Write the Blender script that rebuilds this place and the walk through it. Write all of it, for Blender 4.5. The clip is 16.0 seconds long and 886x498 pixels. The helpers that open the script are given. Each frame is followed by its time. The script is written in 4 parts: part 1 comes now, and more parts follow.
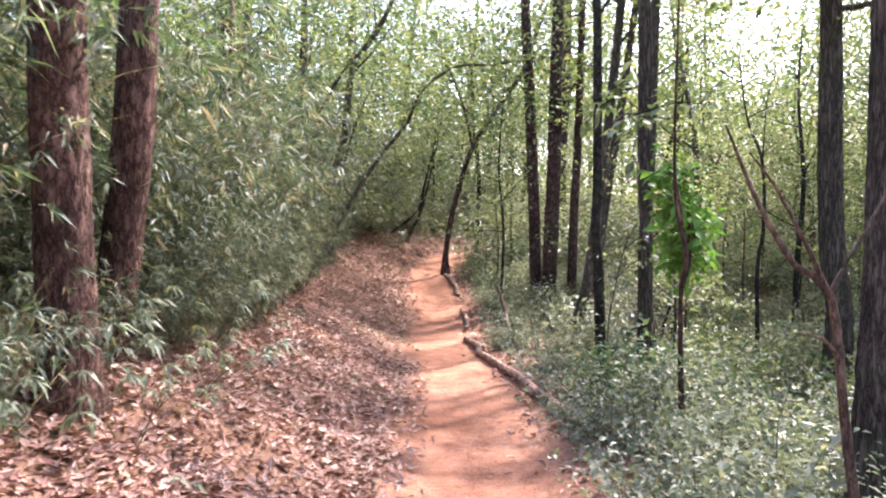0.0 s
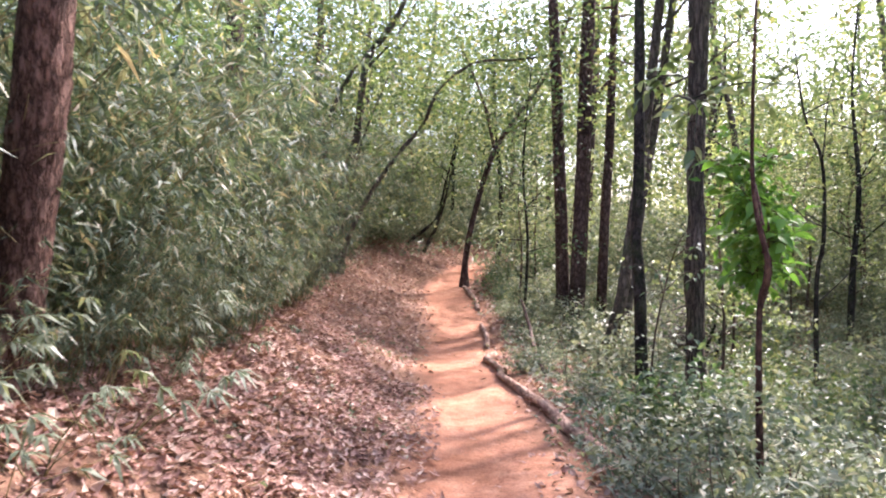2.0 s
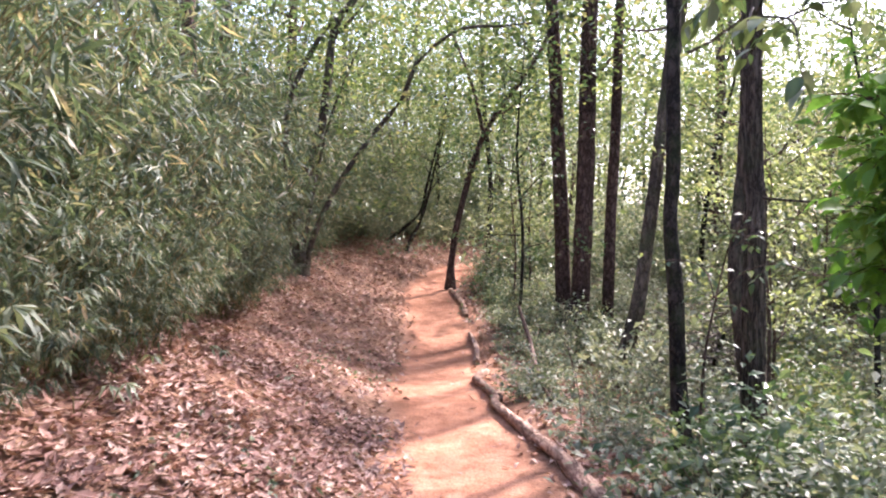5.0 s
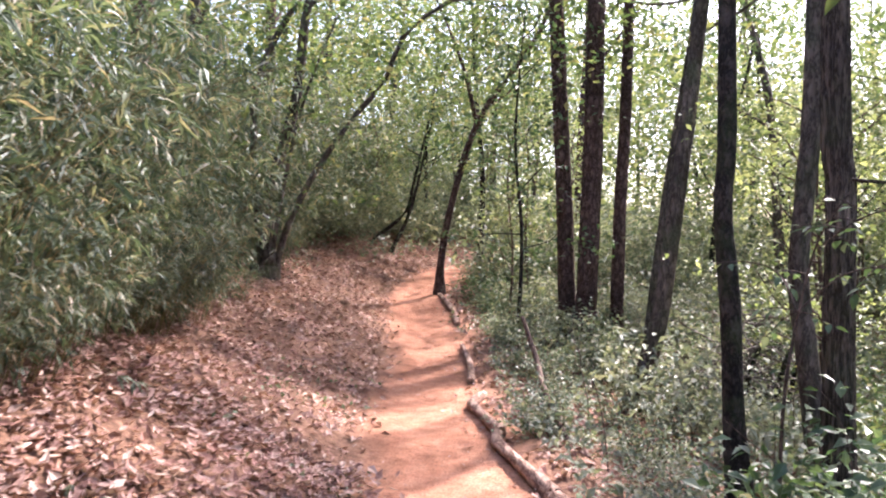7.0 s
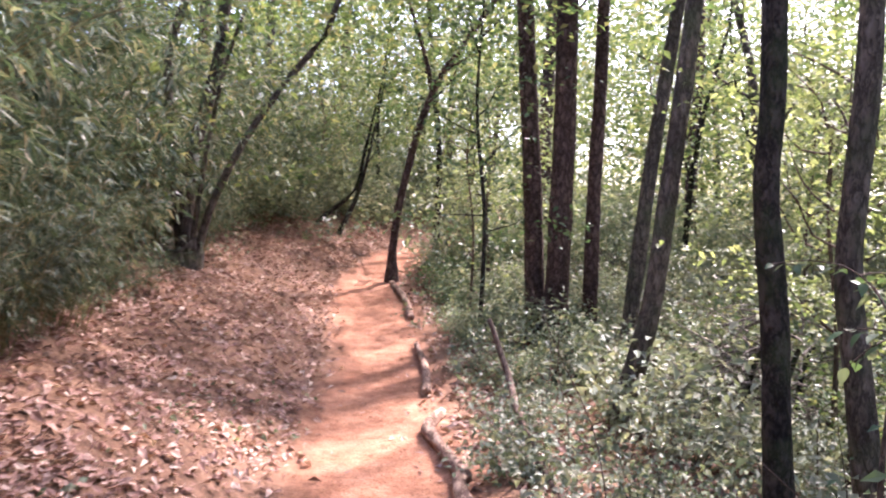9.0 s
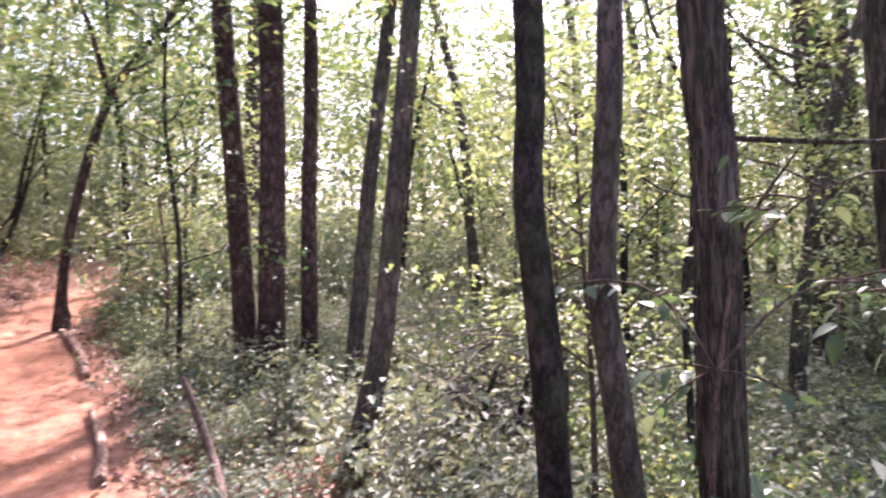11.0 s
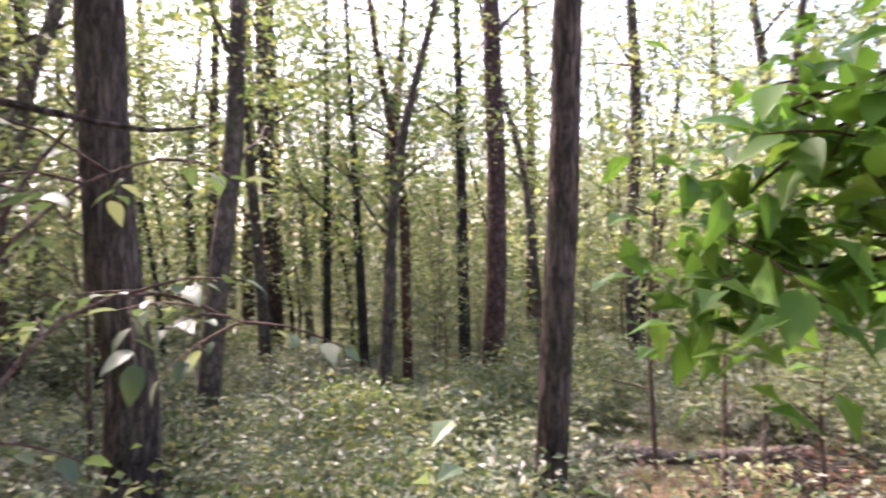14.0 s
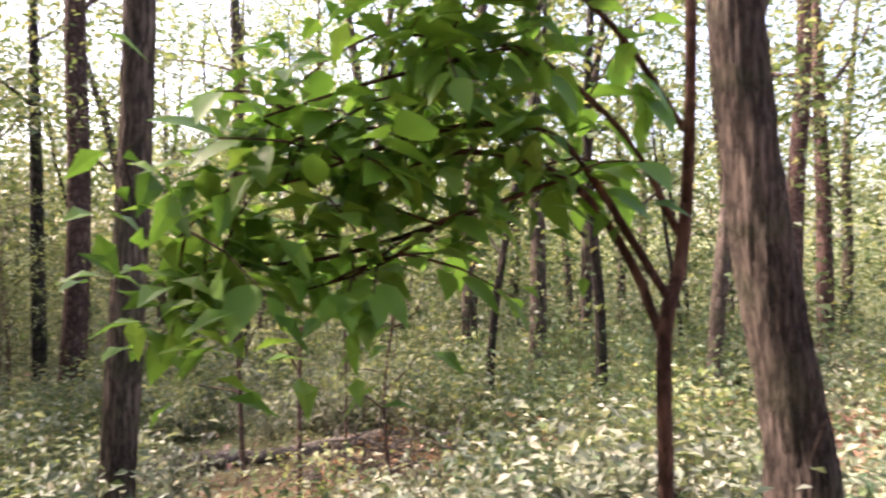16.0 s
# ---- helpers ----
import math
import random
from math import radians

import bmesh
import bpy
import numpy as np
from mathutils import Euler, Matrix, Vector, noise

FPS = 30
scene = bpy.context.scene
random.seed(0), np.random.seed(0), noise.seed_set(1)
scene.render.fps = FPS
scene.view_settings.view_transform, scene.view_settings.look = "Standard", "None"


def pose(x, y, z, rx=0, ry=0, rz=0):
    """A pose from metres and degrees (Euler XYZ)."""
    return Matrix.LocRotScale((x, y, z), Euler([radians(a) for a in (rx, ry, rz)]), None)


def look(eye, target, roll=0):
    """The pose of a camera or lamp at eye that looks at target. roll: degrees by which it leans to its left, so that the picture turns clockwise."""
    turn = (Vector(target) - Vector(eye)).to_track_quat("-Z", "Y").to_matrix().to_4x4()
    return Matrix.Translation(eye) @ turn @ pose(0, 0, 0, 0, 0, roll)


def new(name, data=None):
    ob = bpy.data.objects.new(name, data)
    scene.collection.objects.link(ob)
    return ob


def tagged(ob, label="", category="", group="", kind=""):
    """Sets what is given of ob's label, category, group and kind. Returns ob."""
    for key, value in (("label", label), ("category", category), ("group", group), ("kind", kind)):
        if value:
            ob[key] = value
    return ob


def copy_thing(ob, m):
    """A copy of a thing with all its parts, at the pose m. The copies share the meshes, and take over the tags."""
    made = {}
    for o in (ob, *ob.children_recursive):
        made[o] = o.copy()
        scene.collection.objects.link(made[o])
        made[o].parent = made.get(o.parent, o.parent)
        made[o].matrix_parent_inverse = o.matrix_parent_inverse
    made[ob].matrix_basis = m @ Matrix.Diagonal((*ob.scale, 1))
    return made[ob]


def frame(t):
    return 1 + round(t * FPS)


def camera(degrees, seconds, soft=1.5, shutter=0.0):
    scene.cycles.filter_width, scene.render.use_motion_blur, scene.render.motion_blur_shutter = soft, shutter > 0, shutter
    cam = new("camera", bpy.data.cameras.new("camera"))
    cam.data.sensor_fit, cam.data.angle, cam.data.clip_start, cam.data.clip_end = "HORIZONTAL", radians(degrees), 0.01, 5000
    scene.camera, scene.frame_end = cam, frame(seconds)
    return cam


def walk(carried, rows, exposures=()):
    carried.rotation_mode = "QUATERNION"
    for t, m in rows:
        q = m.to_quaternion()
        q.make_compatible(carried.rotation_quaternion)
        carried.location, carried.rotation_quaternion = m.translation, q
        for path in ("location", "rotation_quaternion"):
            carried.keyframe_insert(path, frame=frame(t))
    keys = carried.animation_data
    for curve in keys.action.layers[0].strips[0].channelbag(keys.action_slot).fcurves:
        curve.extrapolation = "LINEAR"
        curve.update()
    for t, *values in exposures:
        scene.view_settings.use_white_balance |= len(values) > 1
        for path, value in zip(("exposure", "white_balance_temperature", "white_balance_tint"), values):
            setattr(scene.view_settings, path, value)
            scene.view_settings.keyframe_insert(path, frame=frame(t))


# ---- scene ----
cam = camera(64.6, 16.0, soft=2.05, shutter=0.4)
PATH = [
    (0.0, 0.031, -0.069, 1.487, 88.61, -0.17, -0.21),
    (0.5, 0.008, 0.176, 1.454, 88.36, -0.26, -1.52),
    (1.0, 0.041, 0.437, 1.433, 88.92, 0.45, 1.03),
    (1.5, 0.095, 0.745, 1.438, 89.37, -0.24, 2.06),
    (2.0, 0.076, 1.075, 1.407, 89.64, -0.62, 1.5),
    (2.5, 0.091, 1.406, 1.391, 88.71, 0.17, 1.27),
    (3.0, 0.138, 1.732, 1.392, 89.48, -0.16, 2.99),
    (3.5, 0.146, 2.039, 1.376, 89.94, -0.35, 2.15),
    (4.0, 0.128, 2.358, 1.365, 88.82, -0.41, -0.07),
    (6.5, 0.15, 3.904, 1.272, 91.44, 0.02, 1.68),
    (7.0, 0.115, 4.299, 1.288, 89.95, -0.34, -0.43),
    (7.5, 0.155, 4.662, 1.323, 90.4, 0.17, -0.54),
    (8.0, 0.173, 5.001, 1.336, 89.27, -0.43, -0.06),
    (10.5, 0.32, 6.452, 1.372, 87.89, 0.95, -20.19),
    (11.0, 0.434, 6.665, 1.333, 90.11, 1.92, -27.2),
    (11.5, 0.494, 6.826, 1.325, 88.97, 2.14, -35.25),
    (12.0, 0.562, 6.992, 1.34, 89.82, 2.37, -47.28),
    (12.5, 0.652, 7.055, 1.339, 88.64, 1.56, -57.71),
    (13.0, 0.784, 7.072, 1.321, 90.03, 0.96, -67.49),
    (13.5, 0.838, 7.129, 1.325, 90.39, 0.36, -78.21),
    (14.0, 0.831, 7.229, 1.297, 89.96, 0.81, -89.31),
    (14.5, 0.84, 7.185, 1.307, 89.89, 0.24, -98.85),
    (15.0, 0.843, 7.114, 1.309, 90.55, 0.43, -106.21),
    (15.5, 0.805, 7.027, 1.283, 90.19, 0.28, -112.92),
    (16.0, 0.727, 6.94, 1.281, 90.01, 0.29, -119.8),
]
walk(cam, [(t, pose(x, y, z, rx, ry, rz)) for t, x, y, z, rx, ry, rz in PATH],
     exposures=[(0.0, 2.62, 6000, 23), (4.0, 2.58, 6000, 26), (8.0, 2.65, 6000, 27), (10.5, 2.85, 6000, 36), (13.0, 3.08, 6150, 40), (14.5, 2.88, 6600, 32), (16.0, 2.75, 6950, 30)])

# ---- world, sun ----
SUN_AZ, SUN_EL = radians(45), radians(48)      # azimuth clockwise from +y
world = bpy.data.worlds.new("sky")
scene.world = world
world.use_nodes = True
wn = world.node_tree.nodes
sky = wn.new("ShaderNodeTexSky")
sky.sky_type = "NISHITA"
sky.sun_disc = False
sky.sun_elevation, sky.sun_rotation = SUN_EL, SUN_AZ
sky.dust_density = 4.0
wn["Background"].inputs["Strength"].default_value = 0.15
world.node_tree.links.new(sky.outputs[0], wn["Background"].inputs[0])
sun = new("sun", bpy.data.lights.new("sun", "SUN"))
sun.data.energy, sun.data.angle, sun.data.color = 4.5, radians(2.2), (1.0, 0.93, 0.82)
to_sun = Vector((math.sin(SUN_AZ) * math.cos(SUN_EL), math.cos(SUN_AZ) * math.cos(SUN_EL), math.sin(SUN_EL)))
sun.matrix_basis = look(to_sun * 60, (0, 0, 0))

# ---- materials ----
rng = np.random.default_rng(7)


def base_mat(name, rough=0.8):
    m = bpy.data.materials.new(name)
    m.use_nodes = True
    b = m.node_tree.nodes["Principled BSDF"]
    b.inputs["Roughness"].default_value = rough
    b.inputs["Specular IOR Level"].default_value = 0.3
    return m, m.node_tree.nodes, m.node_tree.links, b


def ramp(nodes, stops):
    r = nodes.new("ShaderNodeValToRGB")
    e = r.color_ramp.elements
    while len(e) < len(stops):
        e.new(0.5)
    for el, (p, c) in zip(e, stops):
        el.position, el.color = p, (*c, 1)
    return r


def noise_node(nodes, links, scale, detail=4, vec=None, rough=0.55):
    n = nodes.new("ShaderNodeTexNoise")
    n.inputs["Scale"].default_value, n.inputs["Detail"].default_value = scale, detail
    n.inputs["Roughness"].default_value = rough
    if vec is not None:
        links.new(vec, n.inputs["Vector"])
    return n


def mixc(nodes, links, fac, a, b, kind="MIX"):
    n = nodes.new("ShaderNodeMix")
    n.data_type, n.blend_type = "RGBA", kind
    for sock, v in ((n.inputs[0], fac), (n.inputs[6], a), (n.inputs[7], b)):
        if isinstance(v, (float, int)):
            sock.default_value = v
        elif isinstance(v, tuple):
            sock.default_value = (*v, 1)
        else:
            links.new(v, sock)
    return n.outputs[2]


def leaf_mat(name, stops, rough=0.5, translucent=0.35, spec=0.35):
    """Thin leaves, each with its own tone, lit through."""
    m, n, l, b = base_mat(name, rough)
    b.inputs["Specular IOR Level"].default_value = spec
    geo = n.new("ShaderNodeNewGeometry")
    r = ramp(n, stops)
    l.new(geo.outputs["Random Per Island"], r.inputs[0])
    nz = noise_node(n, l, 1.3, 3, geo.outputs["Position"])
    tone = ramp(n, [(0.3, (0.62, 0.62, 0.62)), (0.7, (1.25, 1.22, 1.1))])
    l.new(nz.outputs[0], tone.inputs[0])
    col = mixc(n, l, 1.0, r.outputs[0], tone.outputs[0], "MULTIPLY")
    l.new(col, b.inputs["Base Color"])
    if translucent:
        tr = n.new("ShaderNodeBsdfTranslucent")
        warm = mixc(n, l, 1.0, col, (1.2, 1.22, 0.75), "MULTIPLY")
        l.new(warm, tr.inputs[0])
        mx = n.new("ShaderNodeMixShader")
        mx.inputs[0].default_value = translucent
        l.new(b.outputs[0], mx.inputs[1]); l.new(tr.outputs[0], mx.inputs[2])
        l.new(mx.outputs[0], n["Material Output"].inputs[0])
    return m


def bark_mat(name, dark, mid, light, scale=(14, 14, 3), moss=0.0, bump=0.6):
    m, n, l, b = base_mat(name, 0.9)
    b.inputs["Specular IOR Level"].default_value = 0.15
    geo = n.new("ShaderNodeTexCoord")
    mp = n.new("ShaderNodeMapping")
    mp.inputs["Scale"].default_value = scale
    l.new(geo.outputs["Object"], mp.inputs[0])
    v = n.new("ShaderNodeTexVoronoi")
    v.feature = "DISTANCE_TO_EDGE"
    v.inputs["Scale"].default_value = 2.2
    nz = noise_node(n, l, 3.0, 6, mp.outputs[0])
    wob = mixc(n, l, 0.62, mp.outputs[0], nz.outputs[1])
    l.new(wob, v.inputs["Vector"])
    r = ramp(n, [(0.0, dark), (0.12, mid), (0.5, light)])
    l.new(v.outputs[0], r.inputs[0])
    big = noise_node(n, l, 1.7, 3, geo.outputs["Object"])
    patch = ramp(n, [(0.35, (0.6, 0.58, 0.58)), (0.68, (1.25, 1.2, 1.15))])
    l.new(big.outputs[0], patch.inputs[0])
    col = mixc(n, l, 1.0, r.outputs[0], patch.outputs[0], "MULTIPLY")
    streak = ramp(n, [(0.3, (0.5, 0.48, 0.47)), (0.55, (1.0, 1.0, 1.0)), (0.75, (1.35, 1.3, 1.25))])
    l.new(nz.outputs[0], streak.inputs[0])
    col = mixc(n, l, 0.85, col, streak.outputs[0], "MULTIPLY")
    if moss:
        mm = ramp(n, [(0.5, (0, 0, 0)), (0.66, (moss, moss, moss))])
        mn = noise_node(n, l, 3.1, 5, geo.outputs["Object"])
        l.new(mn.outputs[0], mm.inputs[0])
        col = mixc(n, l, mm.outputs[0], col, (0.055, 0.075, 0.03))
    l.new(col, b.inputs["Base Color"])
    bp = n.new("ShaderNodeBump")
    bp.inputs["Strength"].default_value, bp.inputs["Distance"].default_value = bump, 0.02
    hsum = n.new("ShaderNodeMath"); hsum.operation = "ADD"
    l.new(v.outputs[0], hsum.inputs[0]); l.new(nz.outputs[0], hsum.inputs[1])
    l.new(hsum.outputs[0], bp.inputs["Height"])
    l.new(bp.outputs[0], b.inputs["Normal"])
    return m


def ground_mat():
    m, n, l, b = base_mat("forest_soil", 0.95)
    b.inputs["Specular IOR Level"].default_value = 0.1
    geo = n.new("ShaderNodeNewGeometry")
    pos = geo.outputs["Position"]
    at = n.new("ShaderNodeAttribute"); at.attribute_name = "trodden"
    n1, n2, n3 = (noise_node(n, l, s, 6, pos) for s in (0.9, 7.0, 60.0))
    clay = ramp(n, [(0.3, (0.29, 0.135, 0.08)), (0.5, (0.38, 0.185, 0.115)), (0.72, (0.46, 0.25, 0.165))])
    l.new(n2.outputs[0], clay.inputs[0])
    broad = ramp(n, [(0.34, (0.6, 0.56, 0.54)), (0.5, (0.95, 0.93, 0.92)), (0.66, (1.15, 1.13, 1.1))])
    l.new(n1.outputs[0], broad.inputs[0])
    clay2 = mixc(n, l, 1.0, clay.outputs[0], broad.outputs[0], "MULTIPLY")
    speck = ramp(n, [(0.36, (0.62, 0.6, 0.6)), (0.5, (1, 1, 1)), (0.72, (1.18, 1.15, 1.1))])
    l.new(n3.outputs[0], speck.inputs[0])
    clay3 = mixc(n, l, 1.0, clay2, speck.outputs[0], "MULTIPLY")
    duff = ramp(n, [(0.3, (0.09, 0.05, 0.033)), (0.5, (0.17, 0.095, 0.062)), (0.7, (0.25, 0.15, 0.10))])
    mixn = noise_node(n, l, 16.0, 8, pos)
    l.new(mixn.outputs[0], duff.inputs[0])
    duff2 = mixc(n, l, 1.0, duff.outputs[0], speck.outputs[0], "MULTIPLY")
    green = ramp(n, [(0.35, (0.05, 0.075, 0.03)), (0.65, (0.12, 0.15, 0.06))])
    l.new(mixn.outputs[0], green.inputs[0])
    sep = n.new("ShaderNodeAttribute"); sep.attribute_name = "leafy"
    duff2 = mixc(n, l, sep.outputs["Fac"], duff2, green.outputs[0])
    # ragged border between clay and duff
    add = n.new("ShaderNodeMath"); add.operation = "MULTIPLY_ADD"
    l.new(n2.outputs[0], add.inputs[0]); add.inputs[1].default_value = 0.55
    l.new(at.outputs["Fac"], add.inputs[2])
    edge = ramp(n, [(0.42, (0, 0, 0)), (1.05, (1, 1, 1))])
    l.new(add.outputs[0], edge.inputs[0])
    l.new(mixc(n, l, edge.outputs[0], duff2, clay3), b.inputs["Base Color"])
    bp = n.new("ShaderNodeBump")
    bp.inputs["Strength"].default_value, bp.inputs["Distance"].default_value = 0.7, 0.03
    hs = n.new("ShaderNodeMath"); hs.operation = "MULTIPLY_ADD"
    l.new(n3.outputs[0], hs.inputs[0]); hs.inputs[1].default_value = 0.35
    l.new(mixn.outputs[0], hs.inputs[2])
    l.new(hs.outputs[0], bp.inputs["Height"]); l.new(bp.outputs[0], b.inputs["Normal"])
    return m


SOIL = ground_mat()
CEDAR = bark_mat("cedar_bark", (0.035, 0.02, 0.015), (0.12, 0.07, 0.055), (0.23, 0.15, 0.125), (22, 22, 8), bump=1.0)
PINE = bark_mat("pine_bark", (0.03, 0.018, 0.016), (0.09, 0.058, 0.05), (0.16, 0.11, 0.098), (15, 15, 7))
OAK = bark_mat("oak_bark", (0.024, 0.019, 0.016), (0.095, 0.076, 0.063), (0.22, 0.18, 0.15), (26, 26, 3.2), moss=0.3, bump=1.0)
DARK = bark_mat("dark_bark", (0.012, 0.01, 0.009), (0.035, 0.029, 0.026), (0.085, 0.072, 0.064), (13, 13, 7), moss=0.4, bump=0.6)
GREY = bark_mat("grey_bark", (0.045, 0.037, 0.031), (0.105, 0.086, 0.073), (0.18, 0.152, 0.13), (16, 16, 6), moss=0.4, bump=0.6)
TWIG = bark_mat("twig_bark", (0.05, 0.035, 0.028), (0.12, 0.085, 0.068), (0.2, 0.15, 0.12), (30, 30, 9), bump=0.3)
REDSTEM = bark_mat("red_brown_bark", (0.035, 0.018, 0.014), (0.085, 0.047, 0.036), (0.15, 0.09, 0.07), (20, 20, 6), bump=0.3)
ROOT = bark_mat("worn_wood", (0.16, 0.09, 0.07), (0.4, 0.27, 0.2), (0.6, 0.45, 0.36), (12, 4, 12), bump=0.5)
DEADWOOD = bark_mat("dead_wood", (0.06, 0.05, 0.042), (0.2, 0.175, 0.15), (0.36, 0.33, 0.3), (20, 20, 8), bump=0.4)
CULM = bark_mat("bamboo_culm", (0.12, 0.10, 0.05), (0.22, 0.19, 0.09), (0.34, 0.28, 0.15), (8, 8, 8), bump=0.1)
CANOPY = leaf_mat("canopy_leaf", [(0, (0.05, 0.085, 0.04)), (0.4, (0.095, 0.14, 0.062)), (0.8, (0.165, 0.20, 0.09)), (1, (0.28, 0.26, 0.13))], 0.45, 0.4, 0.35)
DEEP = leaf_mat("evergreen_leaf", [(0, (0.04, 0.075, 0.04)), (0.5, (0.075, 0.125, 0.06)), (1, (0.14, 0.19, 0.10))], 0.42, 0.4, 0.4)
BAMBOO = leaf_mat("bamboo_leaf", [(0, (0.045, 0.07, 0.045)), (0.45, (0.09, 0.125, 0.08)), (0.75, (0.15, 0.18, 0.12)), (0.92, (0.27, 0.265, 0.19)), (1, (0.34, 0.27, 0.2))], 0.5, 0.35, 0.3)
SHRUB = leaf_mat("shrub_leaf", [(0, (0.085, 0.115, 0.078)), (0.5, (0.165, 0.20, 0.135)), (0.85, (0.27, 0.295, 0.21)), (1, (0.4, 0.37, 0.28))], 0.45, 0.35, 0.4)
BRIGHT = leaf_mat("young_leaf", [(0, (0.07, 0.16, 0.03)), (0.5, (0.115, 0.25, 0.045)), (1, (0.2, 0.34, 0.075))], 0.45, 0.5, 0.3)
# lighter take on the canopy leaf, with sunlight put into its colour
BRIGHTER = leaf_mat("sunlit_leaf", [(0, (0.1, 0.135, 0.065)), (0.5, (0.19, 0.23, 0.11)), (1, (0.33, 0.35, 0.2))], 0.45, 0.45, 0.35)
PALE = leaf_mat("pale_leaf", [(0, (0.11, 0.135, 0.1)), (0.5, (0.21, 0.235, 0.18)), (1, (0.31, 0.31, 0.25))], 0.55, 0.3, 0.3)
LITTER = leaf_mat("dead_leaf", [(0, (0.15, 0.075, 0.06)), (0.35, (0.29, 0.155, 0.125)), (0.7, (0.39, 0.24, 0.2)), (0.92, (0.48, 0.34, 0.29)), (1, (0.56, 0.44, 0.38))], 0.6, 0.1, 0.3)
DRYTUFT = leaf_mat("dry_foliage", [(0, (0.16, 0.07, 0.045)), (0.6, (0.3, 0.15, 0.09)), (1, (0.38, 0.24, 0.14))], 0.7, 0.2, 0.2)


# ---- the lie of the land ----
PATH_Y = [-60, -4, 0, 4.3, 6.3, 9, 11.5, 14, 17.5, 21, 24, 28, 40, 90]
PATH_X = [-3, 0.05, 0.1, 0.17, 0.24, 0.13, -0.06, 0.0, -0.36, 0.5, 1.9, 4.5, 14, 60]
RISE_Y = [-60, 0, 6, 9, 12, 14, 16, 18, 20, 24, 40, 120]
RISE_Z = [0.3, 0.0, -0.2, -0.22, -0.25, -0.1, 0.2, 0.52, 0.78, 0.86, 1.1, 2.4]


def smooth_table(ys, vs):
    fine = np.arange(ys[0], ys[-1], 0.1)
    v = np.interp(fine, ys, vs)
    k = np.ones(15) / 15
    return fine, np.convolve(np.pad(v, 7, mode="edge"), k, "valid")


PX, PZ = smooth_table(PATH_Y, PATH_X), smooth_table(RISE_Y, RISE_Z)


def path_x(y):
    return np.interp(y, *PX)


def lumps(x, y):
    return (0.02 * np.sin(2.1 * x + 1.3 * y) + 0.015 * np.sin(3.7 * y - 2.9 * x + 1) + 0.008 * np.sin(9 * x + 7 * y)
            + 0.006 * np.sin(13 * y - 8 * x + 2))


def land(x, y):
    """Height of the ground."""
    x, y = np.asarray(x, float), np.asarray(y, float)
    u = x - path_x(y)
    z = np.interp(y, *PZ)
    left = np.interp(-u, [0.4, 0.7, 1.3, 2.0, 4.0, 8.0, 20, 200], [0, 0.05, 0.4, 0.78, 1.45, 2.3, 3.6, 10])
    fall = np.interp(u, [0.5, 0.8, 2.0, 4.0, 7.0, 10.0, 14, 30, 200], [0, 0.02, -0.28, -0.62, -1.02, -1.12, -1.15, -1.0, 6])
    far = np.interp(y, [8, 13, 17, 40], [1, 0.75, 0.45, 0.4])
    off = np.clip((np.abs(u) - 0.35) / 0.5, 0, 1)
    return z + left + fall * far + lumps(x, y) * (0.3 + 1.2 * off) - 0.03 * np.exp(-(u / 0.35) ** 2)


def ground_z(x, y):
    return float(land(x, y))


def mesh_from(name, co, faces, material, smooth=True):
    """co: n x 3 array; faces: m x k array of one face size."""
    me = bpy.data.meshes.new(name)
    co, faces = np.asarray(co, np.float32), np.asarray(faces, np.int32)
    m, k = faces.shape
    me.vertices.add(len(co)); me.vertices.foreach_set("co", co.ravel())
    me.loops.add(m * k); me.loops.foreach_set("vertex_index", faces.ravel())
    me.polygons.add(m)
    me.polygons.foreach_set("loop_start", np.arange(0, m * k, k, dtype=np.int32))
    me.update(calc_edges=True)
    me.polygons.foreach_set("use_smooth", np.full(m, smooth))
    me.materials.append(material)
    return me


def part(name, me, parent, label="", kind=""):
    ob = new(name, me)
    ob.parent = parent
    return tagged(ob, label, kind=kind)


def spread(lo, a, b, hi, fine, far):
    """Grid lines, fine from a to b, ever wider outside."""
    mid = list(np.arange(a, b, fine))
    up, dn, s = [b], [a - fine], fine
    while up[-1] < hi:
        s = min(s * 1.25, far); up.append(up[-1] + s)
    s = fine
    while dn[-1] > lo:
        s = min(s * 1.25, far); dn.append(dn[-1] - s)
    return np.array(dn[::-1] + mid + up)


def build_ground():
    gx, gy = spread(-300, -3, 3, 300, 0.06, 15), spread(-200, -1, 20, 400, 0.1, 15)
    X, Y = np.meshgrid(gx, gy)
    Z = land(X, Y)
    nx, ny = len(gx), len(gy)
    i = np.arange(nx * ny).reshape(ny, nx)
    f = np.stack([i[:-1, :-1], i[:-1, 1:], i[1:, 1:], i[1:, :-1]], -1).reshape(-1, 4)
    me = mesh_from("ground", np.stack([X, Y, Z], -1).reshape(-1, 3), f, SOIL)
    u = (X - path_x(Y)).ravel()
    half = 0.46 + 0.05 * np.sin(1.3 * Y.ravel()) + 0.03 * np.sin(3.1 * Y.ravel() + 1)
    t = np.clip(1 - (np.abs(u) - half + 0.32) / 0.6, 0, 1)
    t = np.where(u > 0, np.clip(1 - (u - half + 0.3) / 0.8, 0, 1), t)
    me.attributes.new("trodden", "FLOAT", "POINT").data.foreach_set("value", t.astype(np.float32))
    leafy = np.clip((np.abs(u - 2) - 4.5) / 4, 0, 0.85)
    me.attributes.new("leafy", "FLOAT", "POINT").data.foreach_set("value", leafy.astype(np.float32))
    tagged(new("ground", me), "sloping forest floor with a trodden red clay footpath", "ground", kind="structure")


build_ground()


